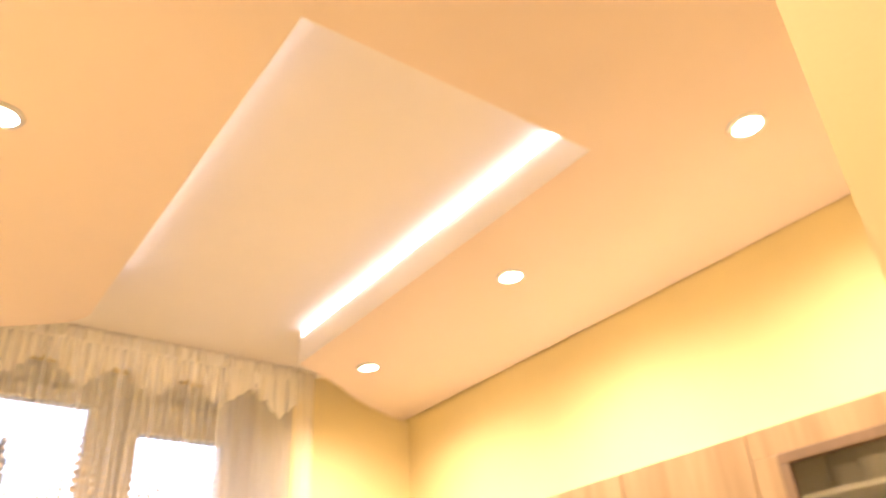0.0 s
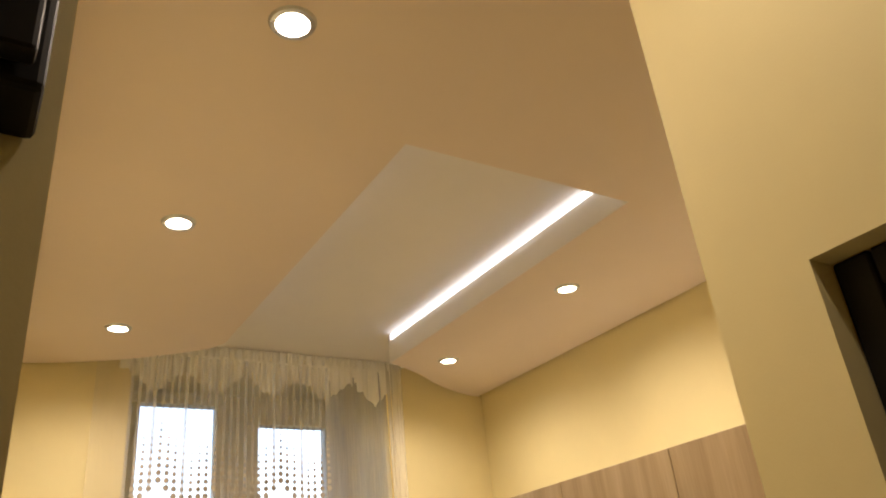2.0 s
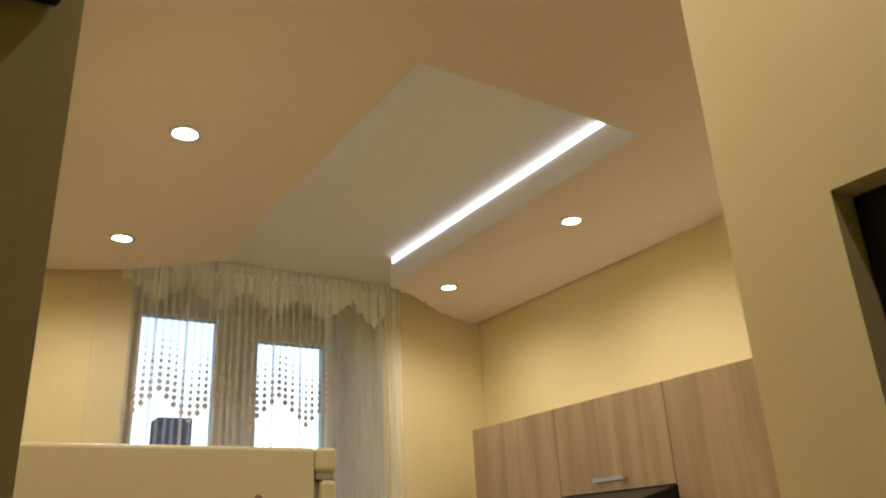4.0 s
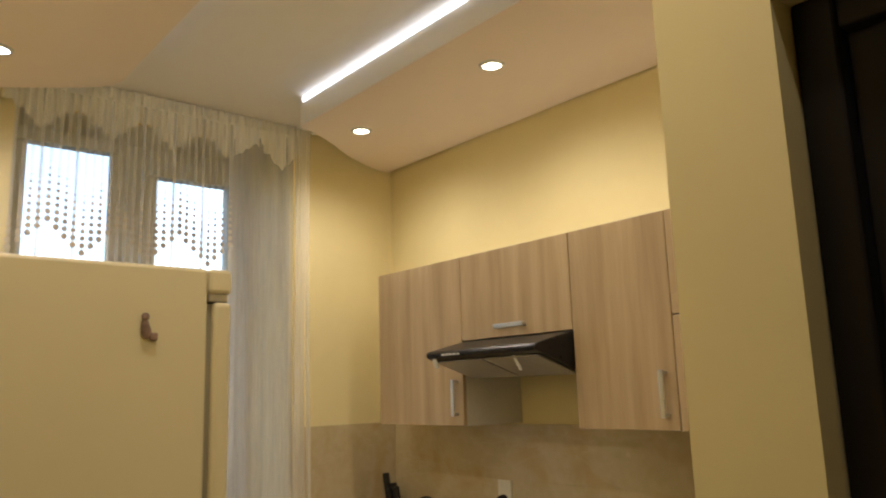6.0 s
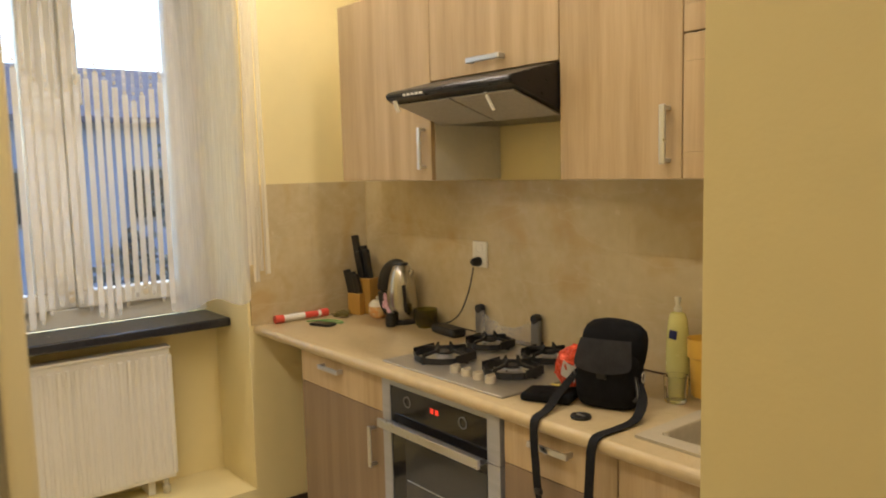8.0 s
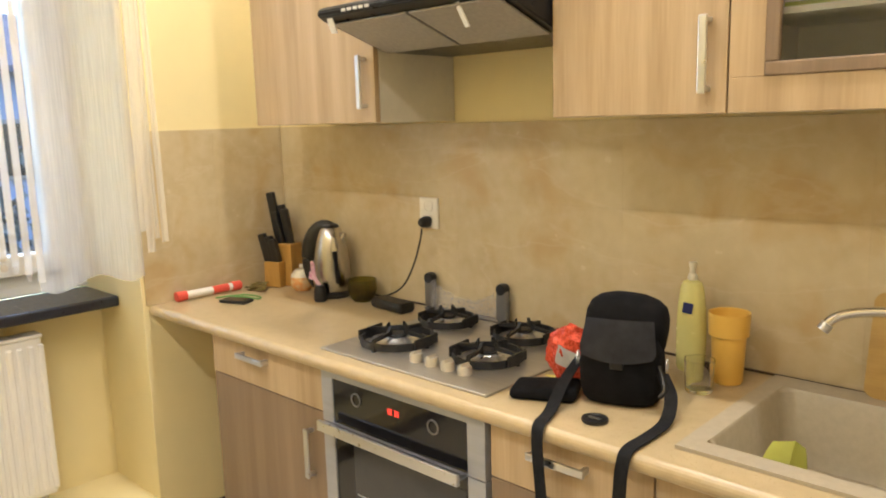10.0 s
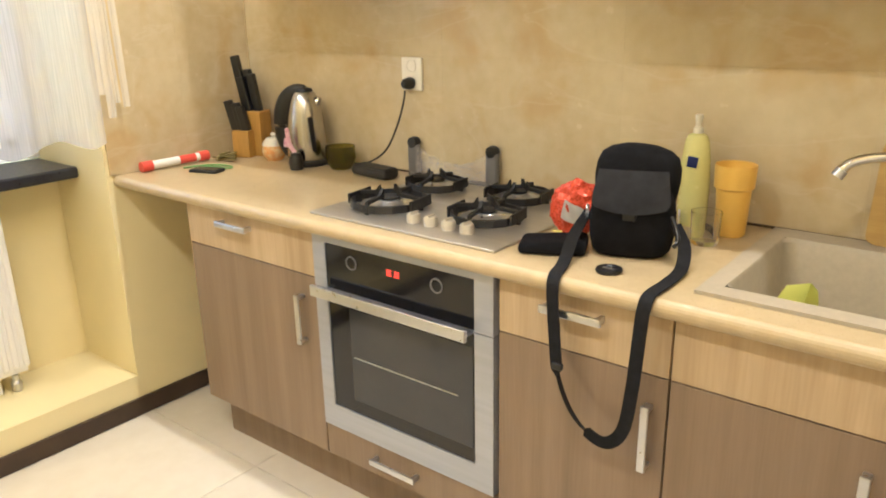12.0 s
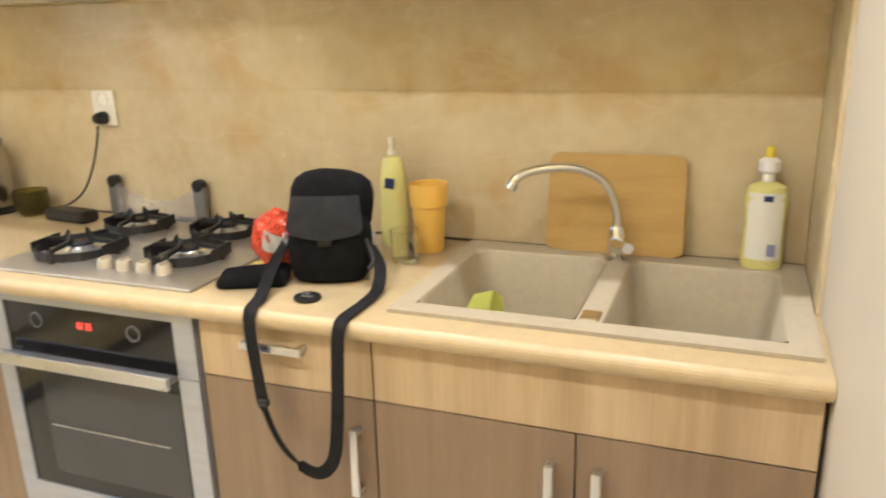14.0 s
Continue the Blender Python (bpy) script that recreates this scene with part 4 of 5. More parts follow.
g = bmesh.new()
for k in range(16):
    moved_leaf = moved(box(-0.022, 0.022, -0.007, 0.007, 0, 0.004, 0.0015, seg=1), pose(0.095 + random.uniform(-0.03, 0.05), -0.21 + random.uniform(-0.03, 0.03), Z + 0.003 + 0.0012 * k, random.uniform(-6, 6), random.uniform(-6, 6), random.uniform(0, 180)))
    join(g, moved_leaf)
solo("dried_herbs", g, mat("dried_herbs", (0.24, 0.19, 0.05), 0.8, vary=0.3, scale=50), "small heap of dried brown-green herbs", "herbs")

# camera bag with its strap
bag = thing("camera_bag", "black padded camera bag, open flap, grey lining", "bag", (1.755, -0.36, Z))
BM = pose(1.760, -0.368, Z, 0, 0, 19) @ Matrix.Diagonal((0.99, 0.98, 1.0, 1.0))


def padded(rows, power=3.2, seg=32):
    """A soft upright body: rounded-square cross-sections given as height, half width, half depth and offset."""
    own = bmesh.new()
    rings = []
    for z, w, d, off in rows:
        ring = []
        for k in range(seg):
            q = 2 * math.pi * k / seg
            c, e = math.cos(q), math.sin(q)
            wob = 1 + 0.02 * noise.noise(Vector((c * 2, e * 2, z * 25)))
            ring.append(own.verts.new((w * wob * math.copysign(abs(c) ** (2 / power), c), off + d * wob * math.copysign(abs(e) ** (2 / power), e), z)))
        rings.append(ring)
    for a, b in zip(rings, rings[1:]):
        for k in range(seg):
            own.faces.new((a[k], a[(k + 1) % seg], b[(k + 1) % seg], b[k]))
    own.faces.new(rings[0][::-1])
    own.faces.new(rings[-1])
    return own


g = padded([(0.0, 0.066, 0.044, 0), (0.004, 0.076, 0.053, 0), (0.014, 0.085, 0.060, 0), (0.04, 0.091, 0.064, -0.002), (0.08, 0.092, 0.065, -0.002), (0.115, 0.088, 0.062, 0.0), (0.138, 0.082, 0.057, 0.003), (0.150, 0.070, 0.046, 0.005), (0.153, 0.045, 0.03, 0.006)])
part("body", moved(g, BM), FABRIC, bag, smooth=True)


g = padded([(0.0, 0.078, 0.040, 0), (0.012, 0.088, 0.046, 0), (0.05, 0.093, 0.049, 0), (0.078, 0.091, 0.048, 0.002), (0.100, 0.082, 0.044, 0.006), (0.114, 0.064, 0.036, 0.009), (0.122, 0.036, 0.024, 0.010), (0.124, 0.015, 0.010, 0.010)], 2.8)
part("lid", moved(g, BM @ pose(0, 0.020, 0.112, -6, 4, 0)), FABRIC, bag, "black rounded lid", smooth=True)
g = sheet(14, 10, lambda u, v: ((u - 0.5) * (0.146 + 0.024 * v) * (1 - 0.12 * max(0.0, (v - 0.75) / 0.25) ** 2), -0.033 - 0.034 * v ** 0.8 - 0.005 * math.sin(math.pi * u), 0.190 - 0.088 * v + 0.012 * (2 * u - 1) ** 2 * v))
bmesh.ops.solidify(g, geom=list(g.faces), thickness=0.004)
part("lining", moved(g, BM), LINING, bag, "dark grey flap lining", smooth=True)
part("tab", moved(box(-0.014, 0.014, -0.0715, -0.060, 0.088, 0.106, 0.003), BM), BLACK, bag, "black fastening tab")
for sx in (-1, 1):
    part("ring", moved(tube([(sx * 0.098, -0.01 + 0.012 * math.cos(q), 0.09 + 0.014 * math.sin(q)) for q in [2 * math.pi * k / 14 for k in range(15)]], 0.0022, 6), BM), SATIN, bag)


def ribbon(points, across, thick, steps=6):
    """A flat band along points; across gives the way its face looks at a place."""
    pts = spline(points, steps)
    own = bmesh.new()
    rows = []
    for i, p in enumerate(pts):
        d = (pts[min(i + 1, len(pts) - 1)] - pts[max(i - 1, 0)]).normalized()
        w = across(p).cross(d).normalized()
        n = d.cross(w)
        rows.append([own.verts.new(p + a * w + b * n) for a, b in ((0.0135, thick), (-0.0135, thick), (-0.0135, -thick), (0.0135, -thick))])
    for a, b in zip(rows, rows[1:]):
        for k in range(4):
            own.faces.new((a[k], a[(k + 1) % 4], b[(k + 1) % 4], b[k]))
    own.faces.new(rows[0])
    own.faces.new(rows[-1])
    return own


strap_pts = [(1.668, -0.395, Z + 0.085), (1.662, -0.43, Z + 0.055), (1.674, -0.48, Z + 0.038), (1.694, -0.55, Z + 0.010), (1.707, -0.605, Z + 0.003), (1.711, -0.620, Z - 0.03), (1.720, -0.622, 0.76), (1.730, -0.622, 0.68), (1.760, -0.622, 0.61), (1.802, -0.622, 0.570), (1.846, -0.622, 0.560), (1.880, -0.622, 0.600), (1.894, -0.622, 0.69), (1.902, -0.622, 0.80), (1.906, -0.620, Z - 0.025), (1.908, -0.600, Z + 0.004), (1.910, -0.52, Z + 0.006), (1.908, -0.45, Z + 0.012), (1.892, -0.400, Z + 0.045), (1.860, -0.375, Z + 0.080)]


def strap_face(p):
    f = min(1.0, max(0.0, (p.z - (WT - 0.03)) / 0.035))
    hang = Vector((-0.95, -0.35, 0)) if p.x < 1.80 and p.z < 0.69 else Vector((0, -1, 0))
    return hang.lerp(Vector((0, 0.0, 1)), f)


part("strap", ribbon(strap_pts, strap_face, 0.0013), STRAPM, bag, "black webbing shoulder strap", smooth=True)
part("buckle", box(1.717, 1.741, -0.629, -0.616, 0.690, 0.706, 0.004), BLACK, bag)
part("clip", tube(spline([(1.852, -0.376, Z + 0.095), (1.868, -0.39, Z + 0.075), (1.878, -0.40, Z + 0.055), (1.872, -0.41, Z + 0.04)], 4), 0.005, 8), BLACK, bag, "black swivel clip")

pouch = thing("black_pouch", "small black pouch lying beside the camera bag", "pouch", (1.625, -0.47, Z))
g = box(-0.075, 0.075, -0.048, 0.048, 0, 0.034, 0.013, seg=4)
for v in g.verts:
    v.co.z *= 1 - 2.6 * max(0, -v.co.x - 0.0) * 1.6
part("pouch", moved(g, pose(1.615, -0.455, Z, 0, 0, 24)), FABRIC, pouch, smooth=True)
part("logo", moved(box(-0.012, 0.012, -0.005, 0.005, 0, 0.001), pose(1.60, -0.415, Z + 0.031, 6, 4, 30)), mat("yellow_print", (0.75, 0.62, 0.15), 0.5), pouch, "small yellow printed mark")

red = thing("snack_bag", "crumpled red foil snack bag with a pale panel", "packet", (1.60, -0.34, Z))
FOIL = mat("red_foil", (0.70, 0.085, 0.035), 0.28, 0.35, vary=0.15, scale=25)
random.seed(11)
g = bmesh.new()
bmesh.ops.create_icosphere(g, subdivisions=4, radius=1)
for v in g.verts:
    q = v.co.copy()
    f = 1 + 0.16 * noise.noise(q * 2.1) + 0.09 * noise.noise(q * 5.3) + 0.05 * noise.noise(q * 11)
    v.co = Vector((q.x * 0.062 * f, q.y * 0.036 * f, 0.066 + q.z * 0.066 * f))
part("packet", moved(g, pose(1.592, -0.335, Z + 0.004, 0, 10, 15)), FOIL, red)
part("panel", moved(sheet(8, 8, lambda u, v: (-0.024 + 0.048 * u, -0.040 - 0.003 * math.sin(7 * u + 5 * v), 0.045 + 0.045 * v - 0.012 * u)), pose(1.592, -0.335, Z + 0.004, 0, 10, 15)), mat("silver_print", (0.62, 0.60, 0.58), 0.35, 0.4, vary=0.1), red, "pale silver printed panel")

cap = thing("lens_cap", "round black lens cap lying on the worktop", "lens cap", (1.782, -0.515, Z))
part("disc", lathe([(0.0, 0), (0.026, 0), (0.028, 0.003), (0.027, 0.008), (0.018, 0.008), (0.016, 0.0065), (0, 0.0065)], (1.782, -0.515, Z), 30), BLACK, cap, smooth=True)
part("catch", box(1.768, 1.796, -0.519, -0.511, Z + 0.0066, Z + 0.0085, 0.0008), SATIN, cap)

YEL = mat("yellow_liquid_bottle", (0.72, 0.68, 0.25), 0.25, vary=0.04)
CLEARP = mat("milky_cap", (0.75, 0.72, 0.58), 0.3, vary=0.03)
BLUE = mat("dark_blue_print", (0.03, 0.04, 0.14), 0.4)
det = thing("detergent_bottle", "yellow dish soap bottle with a pale pump", "bottle", (1.788, -0.09, Z))
part("bottle", lathe([(0.0, 0), (0.031, 0), (0.035, 0.008), (0.037, 0.05), (0.037, 0.11), (0.034, 0.165), (0.029, 0.206), (0.023, 0.221), (0.013, 0.226), (0, 0.227)], (1.788, -0.090, Z), 26, sy=0.7), YEL, det, smooth=True)
part("cap", lathe([(0.0, 0.227), (0.012, 0.227), (0.011, 0.238), (0.007, 0.242), (0.007, 0.256), (0.009, 0.259), (0.009, 0.270), (0, 0.271)], (1.788, -0.090, Z), 16), CLEARP, det, "milky pump cap", smooth=True)
part("label", moved(box(-0.012, 0.012, -0.001, 0.001, 0, 0.026, 0.0005), pose(1.788, -0.1168, Z + 0.148, 0, 8, 8)), BLUE, det, "dark blue printed mark")

cupt = thing("yellow_beaker", "orange-yellow plastic beaker with a raised rim", "beaker", (1.893, -0.118, Z))
part("beaker", lathe([(0.0, 0), (0.031, 0), (0.034, 0.005), (0.039, 0.105), (0.040, 0.112), (0.045, 0.115), (0.047, 0.165), (0.0465, 0.168), (0.044, 0.166), (0.042, 0.117), (0.036, 0.108), (0.031, 0.01), (0, 0.01)], (1.893, -0.118, Z), 32), mat("orange_plastic", (0.84, 0.52, 0.09), 0.35, vary=0.04), cupt, smooth=True)

gl = thing("drinking_glass", "small clear glass near the sink", "glass", (1.868, -0.225, Z))
part("glass", lathe([(0.0, 0), (0.028, 0), (0.031, 0.005), (0.034, 0.075), (0.032, 0.075), (0.029, 0.01), (0, 0.01)], (1.869, -0.217, Z), 28), glass("clear_glass", (1, 1, 0.96), 0.0), gl, smooth=True)

bot = thing("soap_bottle", "clear yellow soap bottle with a white label", "bottle", (2.628, -0.062, RZ))
bc = (2.642, -0.060, RZ)
part("bottle", lathe([(0.0, 0), (0.040, 0), (0.043, 0.008), (0.040, 0.10), (0.043, 0.155), (0.038, 0.178), (0.018, 0.188), (0, 0.19)], bc, 28, sy=0.62), YEL, bot, "yellow bottle", smooth=True)
part("label", sheet(10, 6, lambda u, v: (bc[0] + 0.0415 * math.sin((u - 0.5) * 2.0), bc[1] - 0.0265 * math.cos((u - 0.5) * 2.0) - 0.0006, bc[2] + 0.022 + 0.145 * v)), mat("white_label", (0.78, 0.77, 0.70), 0.4, vary=0.04), bot, "white printed label", smooth=True)
part("print", box(bc[0] - 0.006, bc[0] + 0.012, bc[1] - 0.0288, bc[1] - 0.0278, bc[2] + 0.150, bc[2] + 0.162), BLUE, bot, "dark blue printed mark")
part("print", box(bc[0] + 0.008, bc[0] + 0.024, bc[1] - 0.0285, bc[1] - 0.0268, bc[2] + 0.032, bc[2] + 0.058), mat("blue_grey_print", (0.25, 0.26, 0.42), 0.4), bot, "blue-grey printed mark")
part("neck", lathe([(0.0, 0.189), (0.013, 0.189), (0.013, 0.205), (0.022, 0.212), (0.022, 0.232), (0.012, 0.24), (0, 0.24)], bc, 20), WHITEP, bot, "white screw cap", smooth=True)
part("nozzle", lathe([(0.0, 0.24), (0.010, 0.24), (0.008, 0.262), (0, 0.264)], bc, 14), mat("yellow_cap", (0.80, 0.66, 0.04), 0.35), bot, "yellow nozzle", smooth=True)

LIME = mat("lime_plastic", (0.80, 0.82, 0.20), 0.4, vary=0.05)
sc = thing("lime_scoop", "lime green plastic scoop standing in the sink bowl", "scoop", (2.13, -0.40, RZ - 0.17))
g = sheet(14, 10, lambda u, v: ((u - 0.5) * 0.092 * (1 - 0.35 * v * v), 0.055 * abs(u - 0.5) + 0.02 * v, 0.112 * v * (1 - 0.55 * abs(u - 0.5))))
bmesh.ops.solidify(g, geom=list(g.faces), thickness=0.003)
part("scoop", moved(g, pose(2.118, -0.395, RZ - 0.105, 14, 10, 30)), LIME, sc, smooth=False)
part("handle", tube([(2.120, -0.385, RZ - 0.102), (2.176, -0.33, RZ - 0.14), (2.215, -0.26, RZ - 0.162)], 0.007, 10), LIME, sc)

# fridge magnet and things in and on the wall cabinets
mag = thing("fridge_magnet", "small brown figure-shaped magnet on the fridge side", "magnet", (2.035, -1.985, 1.75))
MB = mat("brown_resin", (0.36, 0.23, 0.17), 0.5, vary=0.3, scale=60)
part("body", moved(lathe([(0.0, 0), (0.006, 0.003), (0.009, 0.014), (0.006, 0.028), (0.004, 0.034), (0, 0.035)], (0, 0, 0), 14, sx=0.5), pose(2.0345, -1.985, 1.752, 8, 0, 0)), MB, mag, smooth=True)
part("top", lathe([(0.0, 0), (0.006, 0.003), (0.007, 0.008), (0.004, 0.013), (0, 0.014)], (2.0350, -1.989, 1.784), 12, sx=0.6), MB, mag, smooth=True)
part("side", box(2.0305, 2.038, -1.981, -1.967, 1.750, 1.764, 0.003), MB, mag)

solo("paper_roll", moved(lathe([(0.0, 0), (0.014, 0), (0.014, 0.10), (0, 0.10)], (0, 0, 0), 18), pose(1.36, -0.19, UT + 0.0145, 0, 90, 0)), WHITEP, "white paper roll lying on a wall cabinet", "paper roll")
CUP = mat("white_china", (0.80, 0.78, 0.74), 0.15, vary=0.02)
first_cup = None
for x, y, z in ((2.07, -0.15, 1.8735), (2.13, -0.13, 1.8735), (2.25, -0.16, 1.8735), (2.09, -0.13, 2.0425), (2.17, -0.15, 2.0425), (2.40, -0.14, 2.0425), (2.08, -0.15, 1.5235), (2.43, -0.15, 1.5235)):
    if first_cup is None:
        first_cup = thing("china_cup", "white china cup on a cabinet shelf", "cup", (x, y, z), group="cups in the glazed cabinet")
        part("bowl", lathe([(0.0, 0), (0.025, 0), (0.036, 0.02), (0.042, 0.075), (0.039, 0.075), (0.033, 0.022), (0, 0.006)], (x, y, z), 22), CUP, first_cup, smooth=True)
        part("handle", tube(spline([(x + 0.037, y, z + 0.062), (x + 0.06, y, z + 0.055), (x + 0.058, y, z + 0.03), (x + 0.035, y, z + 0.022)], 4), 0.004, 8), CUP, first_cup, smooth=True)
    else:
        copy_thing(first_cup, pose(x, y, z, 0, 0, 40 * x * 10 % 360))
for k in range(5):
    solo("plate", lathe([(0.0, 0), (0.05, 0), (0.10, 0.012), (0.10, 0.016), (0.05, 0.005), (0, 0.005)], (2.26, -0.16, 1.5235 + k * 0.008), 30), CUP, "white china plate in a stack", "plate", group="plates in the glazed cabinet", smooth=True)
lb = thing("green_box", "lime green box on a cabinet shelf", "box", (2.08, -0.14, 1.698))
part("carton", box(2.01, 2.14, -0.19, -0.09, 1.6975, 1.79, 0.003), mat("lime_card", (0.42, 0.55, 0.06), 0.5, vary=0.05), lb)
part("band", box(2.0095, 2.1405, -0.1905, -0.0895, 1.72, 1.74), WHITEP, lb, "white band")

# ---- curtain ----
VALANCE = sheer("cream_net", (0.95, 0.93, 0.86), 0.16, 0.04, 0.12)
NET = sheer("white_net", (0.92, 0.92, 0.95), 0.64, 0.10, 0.55)
LACE = sheer("white_lace_band", (0.92, 0.92, 0.92), 0.36, 0.08, 0.4)
EDGING = sheer("cream_edge_net", (0.92, 0.89, 0.80), 0.46, 0.05, 0.3)
THREAD = sheer("white_thread_band", (0.90, 0.90, 0.90), 0.84, 0.06)
BAND = sheer("white_dense_band", (0.90, 0.90, 0.90), 0.62, 0.08)
DOT = mat("cream_dot", (0.55, 0.50, 0.42), 0.8)
cur = thing("string_curtain", "sheer cream string curtain with scalloped valance and dots", "curtain", (0.04, -1.25, 1.0))
part("rail", box(0.02, 0.045, -2.03, -0.50, UZ - 0.016, UZ - 0.002, 0.002), WHITEP, cur)


def folds(y, amp, k):
    return amp * (math.sin(y * k) + 0.5 * math.sin(y * k * 2.3 + 1.0))


def scallop(y):
    p = ((y + 0.70) / 0.27) % 1.0
    return 0.125 + 0.105 * abs(2 * p - 1) ** 1.3 + 0.007 * math.sin(y * 150)


part("valance", sheet(260, 8, lambda u, v: (0.045 + folds(-1.93 + 1.36 * u, 0.007, 88) * (0.4 + v), -1.93 + 1.36 * u, UZ - 0.012 - v * scallop(-1.93 + 1.36 * u))), VALANCE, cur, "gathered scalloped valance", smooth=True)
part("heading", sheet(260, 2, lambda u, v: (0.05 + folds(-1.93 + 1.36 * u, 0.010, 140), -1.93 + 1.36 * u, UZ - 0.004 - 0.05 * v)), VALANCE, cur, "gathered heading tape", smooth=True)
part("side_panel", sheet(120, 6, lambda u, v: (0.033 + folds(-0.97 + 0.345 * u, 0.006, 44), -0.97 + 0.345 * u, 2.985 - v * (1.975 + 0.02 * math.sin(u * 9)))), NET, cur, "gathered sheer panel", smooth=True)
part("side_panel", sheet(60, 6, lambda u, v: (0.035 + folds(-2.02 + 0.14 * u, 0.006, 52), -2.02 + 0.14 * u, 2.985 - v * 1.9)), THREAD, cur, "gathered sheer panel", smooth=True)
random.seed(21)
for k in range(28):
    y = -1.875 + k * 0.0335
    stag = abs(((k / 4.0) % 2) - 1)
    zend = 0.99 + 0.12 * stag
    x = 0.055 + 0.006 * math.sin(k * 1.7)
    b = box(x - 0.0006, x + 0.0006, y - 0.007, y + 0.007, zend, 2.93)
    st = part("string", b, BAND if k % 8 in (3, 7) else THREAD, cur)
    part("lace", box(x + 0.0012, x + 0.0020, y - 0.0105, y + 0.0105, zend + 0.02, 1.93 - 0.10 * stag), LACE, st, "dense white lace end")
    g = bmesh.new()
    for base, n in ((2.62, 9), (2.02, 8), (1.44, 8)):
        for j in range(n):
            z = base - 0.13 * stag - j * 0.030
            r = 0.0035 + 0.0012 * j
            join(g, moved(lathe([(0.0, -0.0012), (r, -0.0008), (r, 0.0008), (0, 0.0012)], (0, 0, 0), 8), pose(x, y, z, 0, 90, 0)))
    tagged(part("dots", g, DOT, st, "woven cream dots"), kind="stuff")
for k, (w, zend) in enumerate(((0.011, 1.16), (0.014, 1.085), (0.009, 1.13), (0.012, 1.115))):
    y = -0.625 + k * 0.022
    part("string", sheet(4, 30, lambda u, v: (0.06 + 0.004 * (k % 2) + 0.003 * math.sin(6 * u + 5 * v + k), y + (2 * u - 1) * w + 0.004 * math.sin(4 * v + k), 2.98 - v * (2.98 - zend))), EDGING, cur, "cream edge band")

# ---- outdoors ----
SOIL = mat("grass_ground", (0.06, 0.085, 0.03), 0.9, vary=0.25, scale=0.6)
ground = solo("ground", box(-900, -0.76, -900, 900, -4.1, -4.0), SOIL, "dull green grass outside the window", "ground", "structure", at=(0, 0, -4))
hs = thing("house", "blue-grey rendered house with a tiled roof and chimney", "house", (-22, 6.5, -4))
part("wall", box(-26, -17, 0.0, 16.0, -4.0, 2.9), mat("blue_grey_render", (0.20, 0.24, 0.34), 0.85, vary=0.08, scale=0.8), hs)
ROOFM = mat("roof_tile", (0.10, 0.10, 0.13), 0.8, vary=0.2, scale=3)
g = bmesh.new()
pr = [(-26.5, 2.85), (-21.5, 4.6), (-16.5, 2.85), (-16.5, 3.0), (-21.5, 4.8), (-26.5, 3.0)]
a = [g.verts.new((x, -0.4, z)) for x, z in pr]
b = [g.verts.new((x, 16.4, z)) for x, z in pr]
g.faces.new(a)
g.faces.new(b)
for k in range(6):
    g.faces.new((a[k], a[(k + 1) % 6], b[(k + 1) % 6], b[k]))
rf = part("roof", g, ROOFM, hs)
part("chimney", box(-20.8, -19.9, 2.7, 3.7, 3.5, 5.6, 0.02), ROOFM, rf)
part("chimney", box(-20.8, -20.0, 9.2, 10.2, 3.5, 5.7, 0.02), ROOFM, rf)
for y in (1.5, 4.5, 7.5, 10.5, 13.5):
    for z in (-2.6, 0.4):
        w = part("window", box(-17.02, -16.94, y - 0.55, y + 0.55, z, z + 1.4, 0.01), GREYP, hs)
        part("pane", box(-16.95, -16.93, y - 0.45, y + 0.45, z + 0.1, z + 1.3), BLACKGLASS, w)
LEAF = mat("foliage", (0.12, 0.14, 0.13), 0.8, vary=0.35, scale=8)
BARK = mat("bark", (0.09, 0.065, 0.045), 0.9, vary=0.2)


def tree(x, y, base, height, spread, conifer, label, seed):
    rnd = random.Random(seed)
    t = thing("tree", label, "tree", (x, y, base))
    part("trunk", tube([(x, y, base), (x + 0.1, y, base + height * 0.5), (x, y + 0.1, base + height * 0.9)], [0.16, 0.1, 0.03], 10), BARK, t)
    g = bmesh.new()
    for k in range(900):
        h = rnd.random()
        if conifer:
            r = spread * (1 - h) * (0.35 + 0.65 * rnd.random() ** 0.5) * (0.75 + 0.25 * math.sin(h * 60))
            z = base + height * (0.12 + 0.9 * h)
        else:
            z = base + height * (0.35 + 0.65 * h)
            r = spread * math.sin(math.pi * min(1, 0.15 + h * 0.85)) * rnd.random() ** 0.5 * (0.8 + 0.35 * noise.noise(Vector((h * 4, k % 7, seed))))
        a = rnd.uniform(0, 2 * math.pi)
        s = rnd.uniform(0.06, 0.16)
        m = pose(x + r * math.cos(a), y + r * math.sin(a), z, rnd.uniform(0, 360), rnd.uniform(0, 360), rnd.uniform(0, 360))
        vs = [g.verts.new(m @ Vector(p)) for p in ((-s, 0, 0), (0, -s * 0.5, 0.02), (s, 0, 0), (0, s * 0.5, 0.02))]
        g.faces.new(vs)
    part("crown", g, LEAF, t)


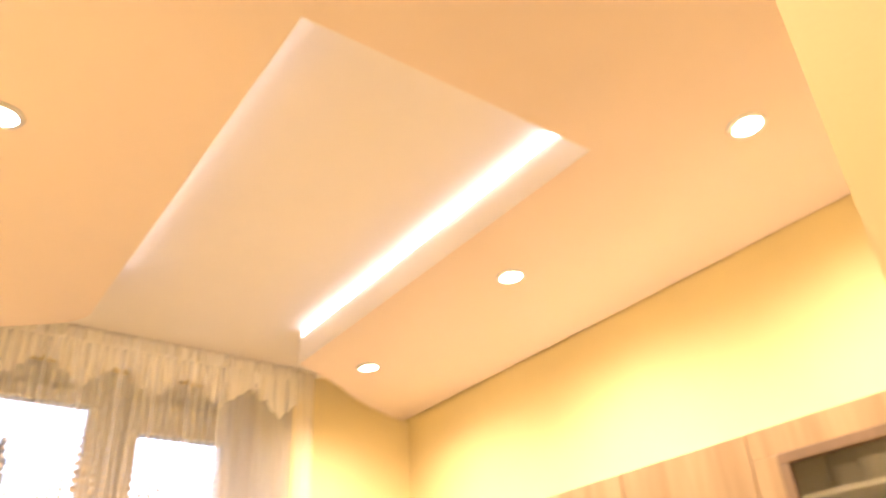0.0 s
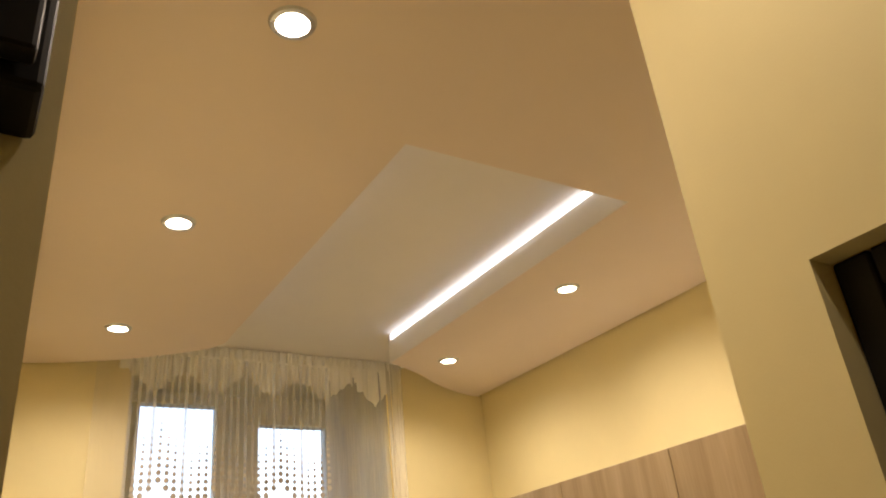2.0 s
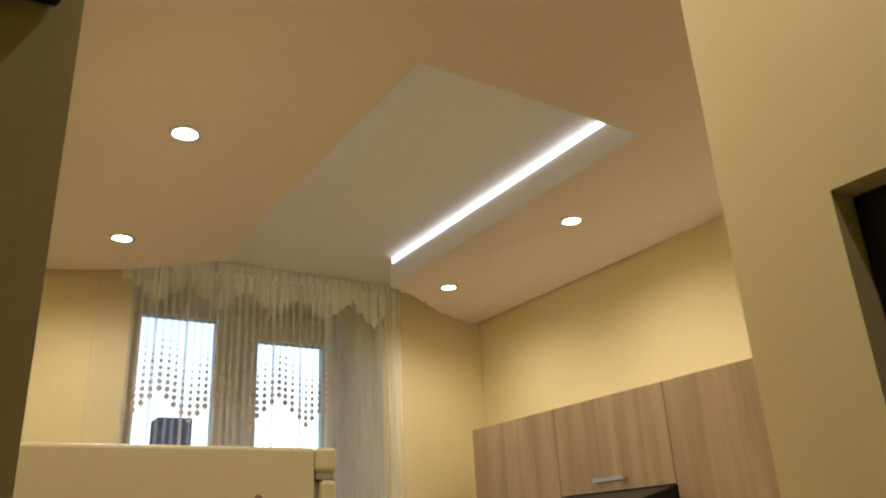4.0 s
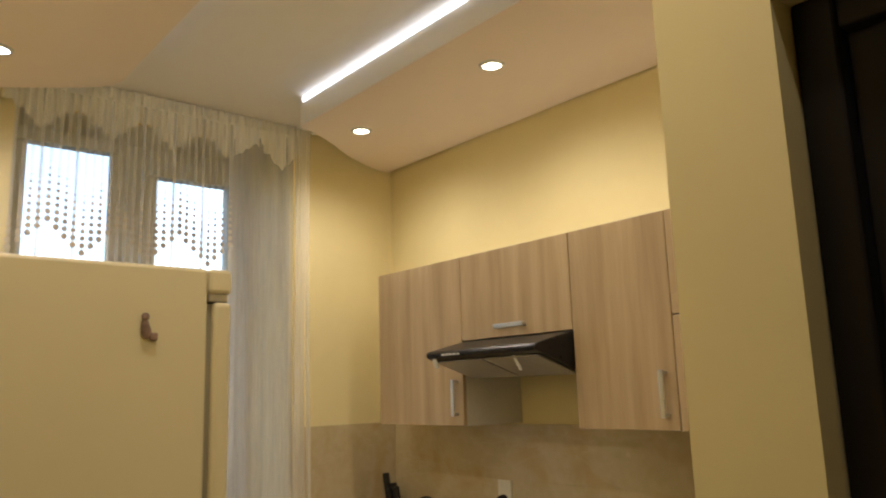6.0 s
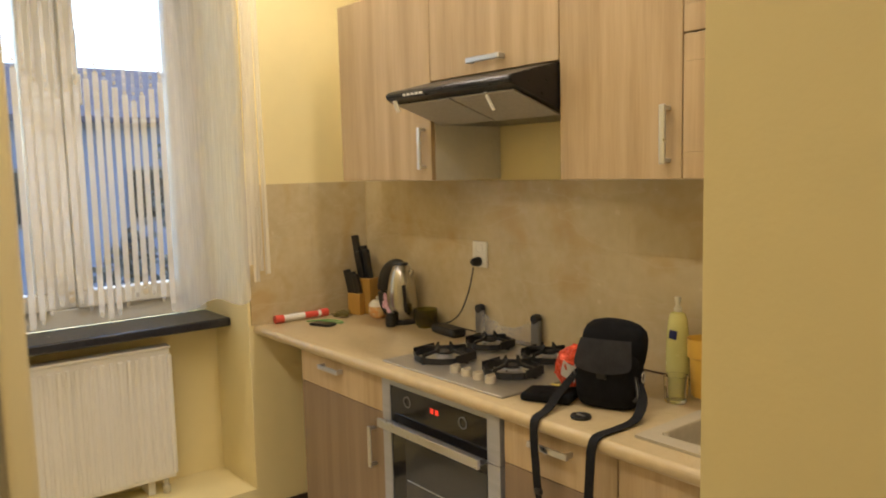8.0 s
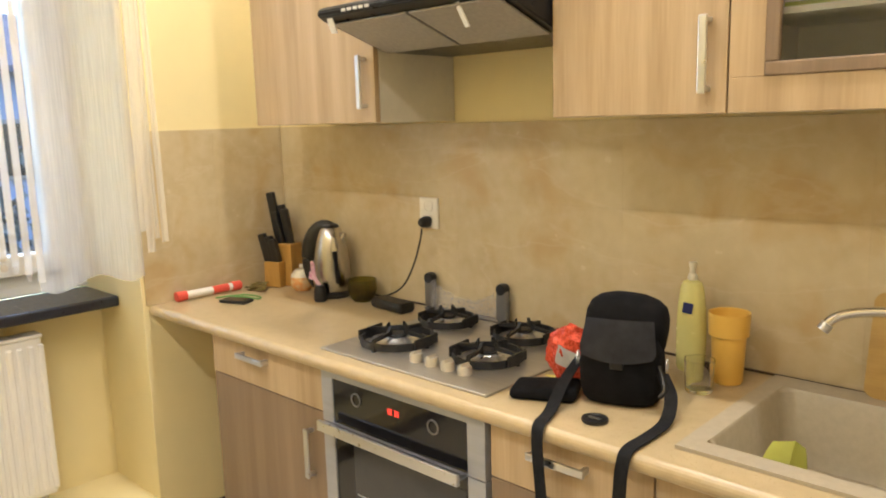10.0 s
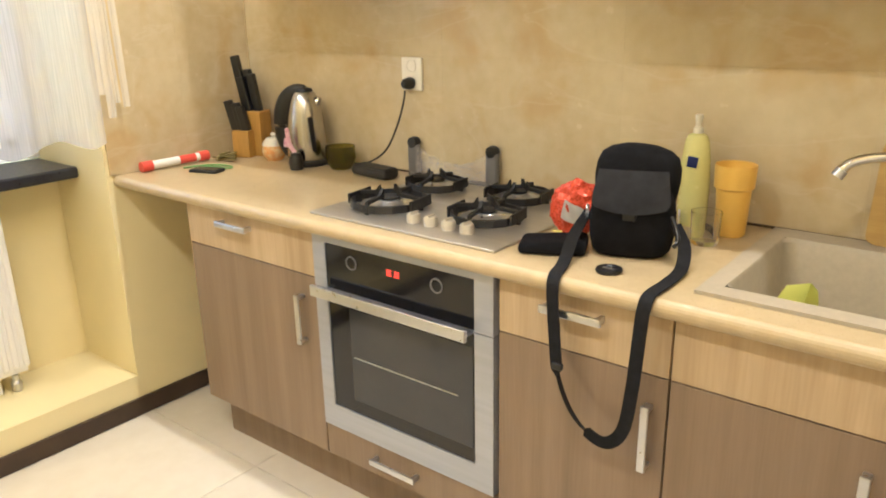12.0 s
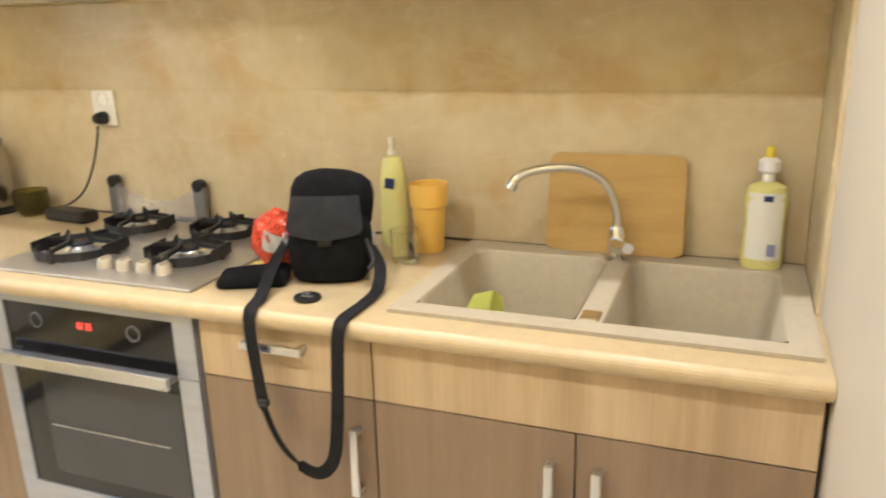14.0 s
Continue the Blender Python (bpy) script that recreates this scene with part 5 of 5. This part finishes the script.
tree(-13.0, 4.2, -4.0, 7.6, 1.3, False, "leafy dark green tree outside the window", 3)
tree(-12.0, 7.0, -4.0, 5.2, 1.8, False, "low leafy tree outside the window", 5)
tree(-11.0, 2.2, -4.0, 4.6, 1.5, False, "low leafy tree outside the window", 8)
tree(-9.0, -0.72, -4.0, 8.9, 1.5, True, "tall dark conifer outside the window", 9)

# ---- wall and floor tiles ----
def tile_mesh(name, lx, ly, lz, m):
    bm = box(0, lx, 0, ly, 0, lz, 0.0006, seg=1)
    me = bpy.data.meshes.new(name)
    bm.to_mesh(me)
    bm.free()
    me.materials.append(m)
    return me


def wall_tile(parent, x0, x1, y0, y1, z0, z1):
    bm = box(x0, x1, y0, y1, z0, z1, 0.0003, seg=1)
    me = bpy.data.meshes.new("wall_tile")
    bm.to_mesh(me)
    bm.free()
    me.materials.append(TILE)
    new("tile", me).parent = parent


def lay(parent, name, me, at):
    ob = new(name, me)
    ob.parent = parent
    ob.location = at
    return ob


TB, TMID, TT = WT + 0.001, 1.261, 1.498
for k, (x0, x1) in enumerate(((0.010, 0.34797), (0.348, 0.94797), (0.948, 1.54797), (1.548, 2.14797), (2.148, 2.7330))):
    for z0, z1 in ((TB, TMID - 0.00004), (TMID + 0.00004, TT)):
        wall_tile(wall_north, x0, x1, -0.008, -0.0002, z0, z1)
for y0, y1 in ((-0.618, -0.3103), (-0.310, -0.009)):
    for z0, z1 in ((TB, TMID - 0.00004), (TMID + 0.00004, TT)):
        wall_tile(wall_west, 0.0002, 0.008, y0, y1, z0, z1)
for z0, z1 in ((TB, TMID - 0.00004), (TMID + 0.00004, 1.445)):
    wall_tile(wall_lining, 2.7335, 2.7418, -0.318, -0.009, z0, z1)
fm = tile_mesh("floor_tile", 0.597, 0.597, 0.006, FLOOR)
for i in range(8):
    for k in range(7):
        x, y = 0.016 + i * 0.6, -0.66 - k * 0.6 + 0.06
        lay(floor, "tile", fm, (x, y, -0.006))
for i in range(5):
    lay(floor, "tile", fm, (0.016 + i * 0.6, 0.0, -0.006))
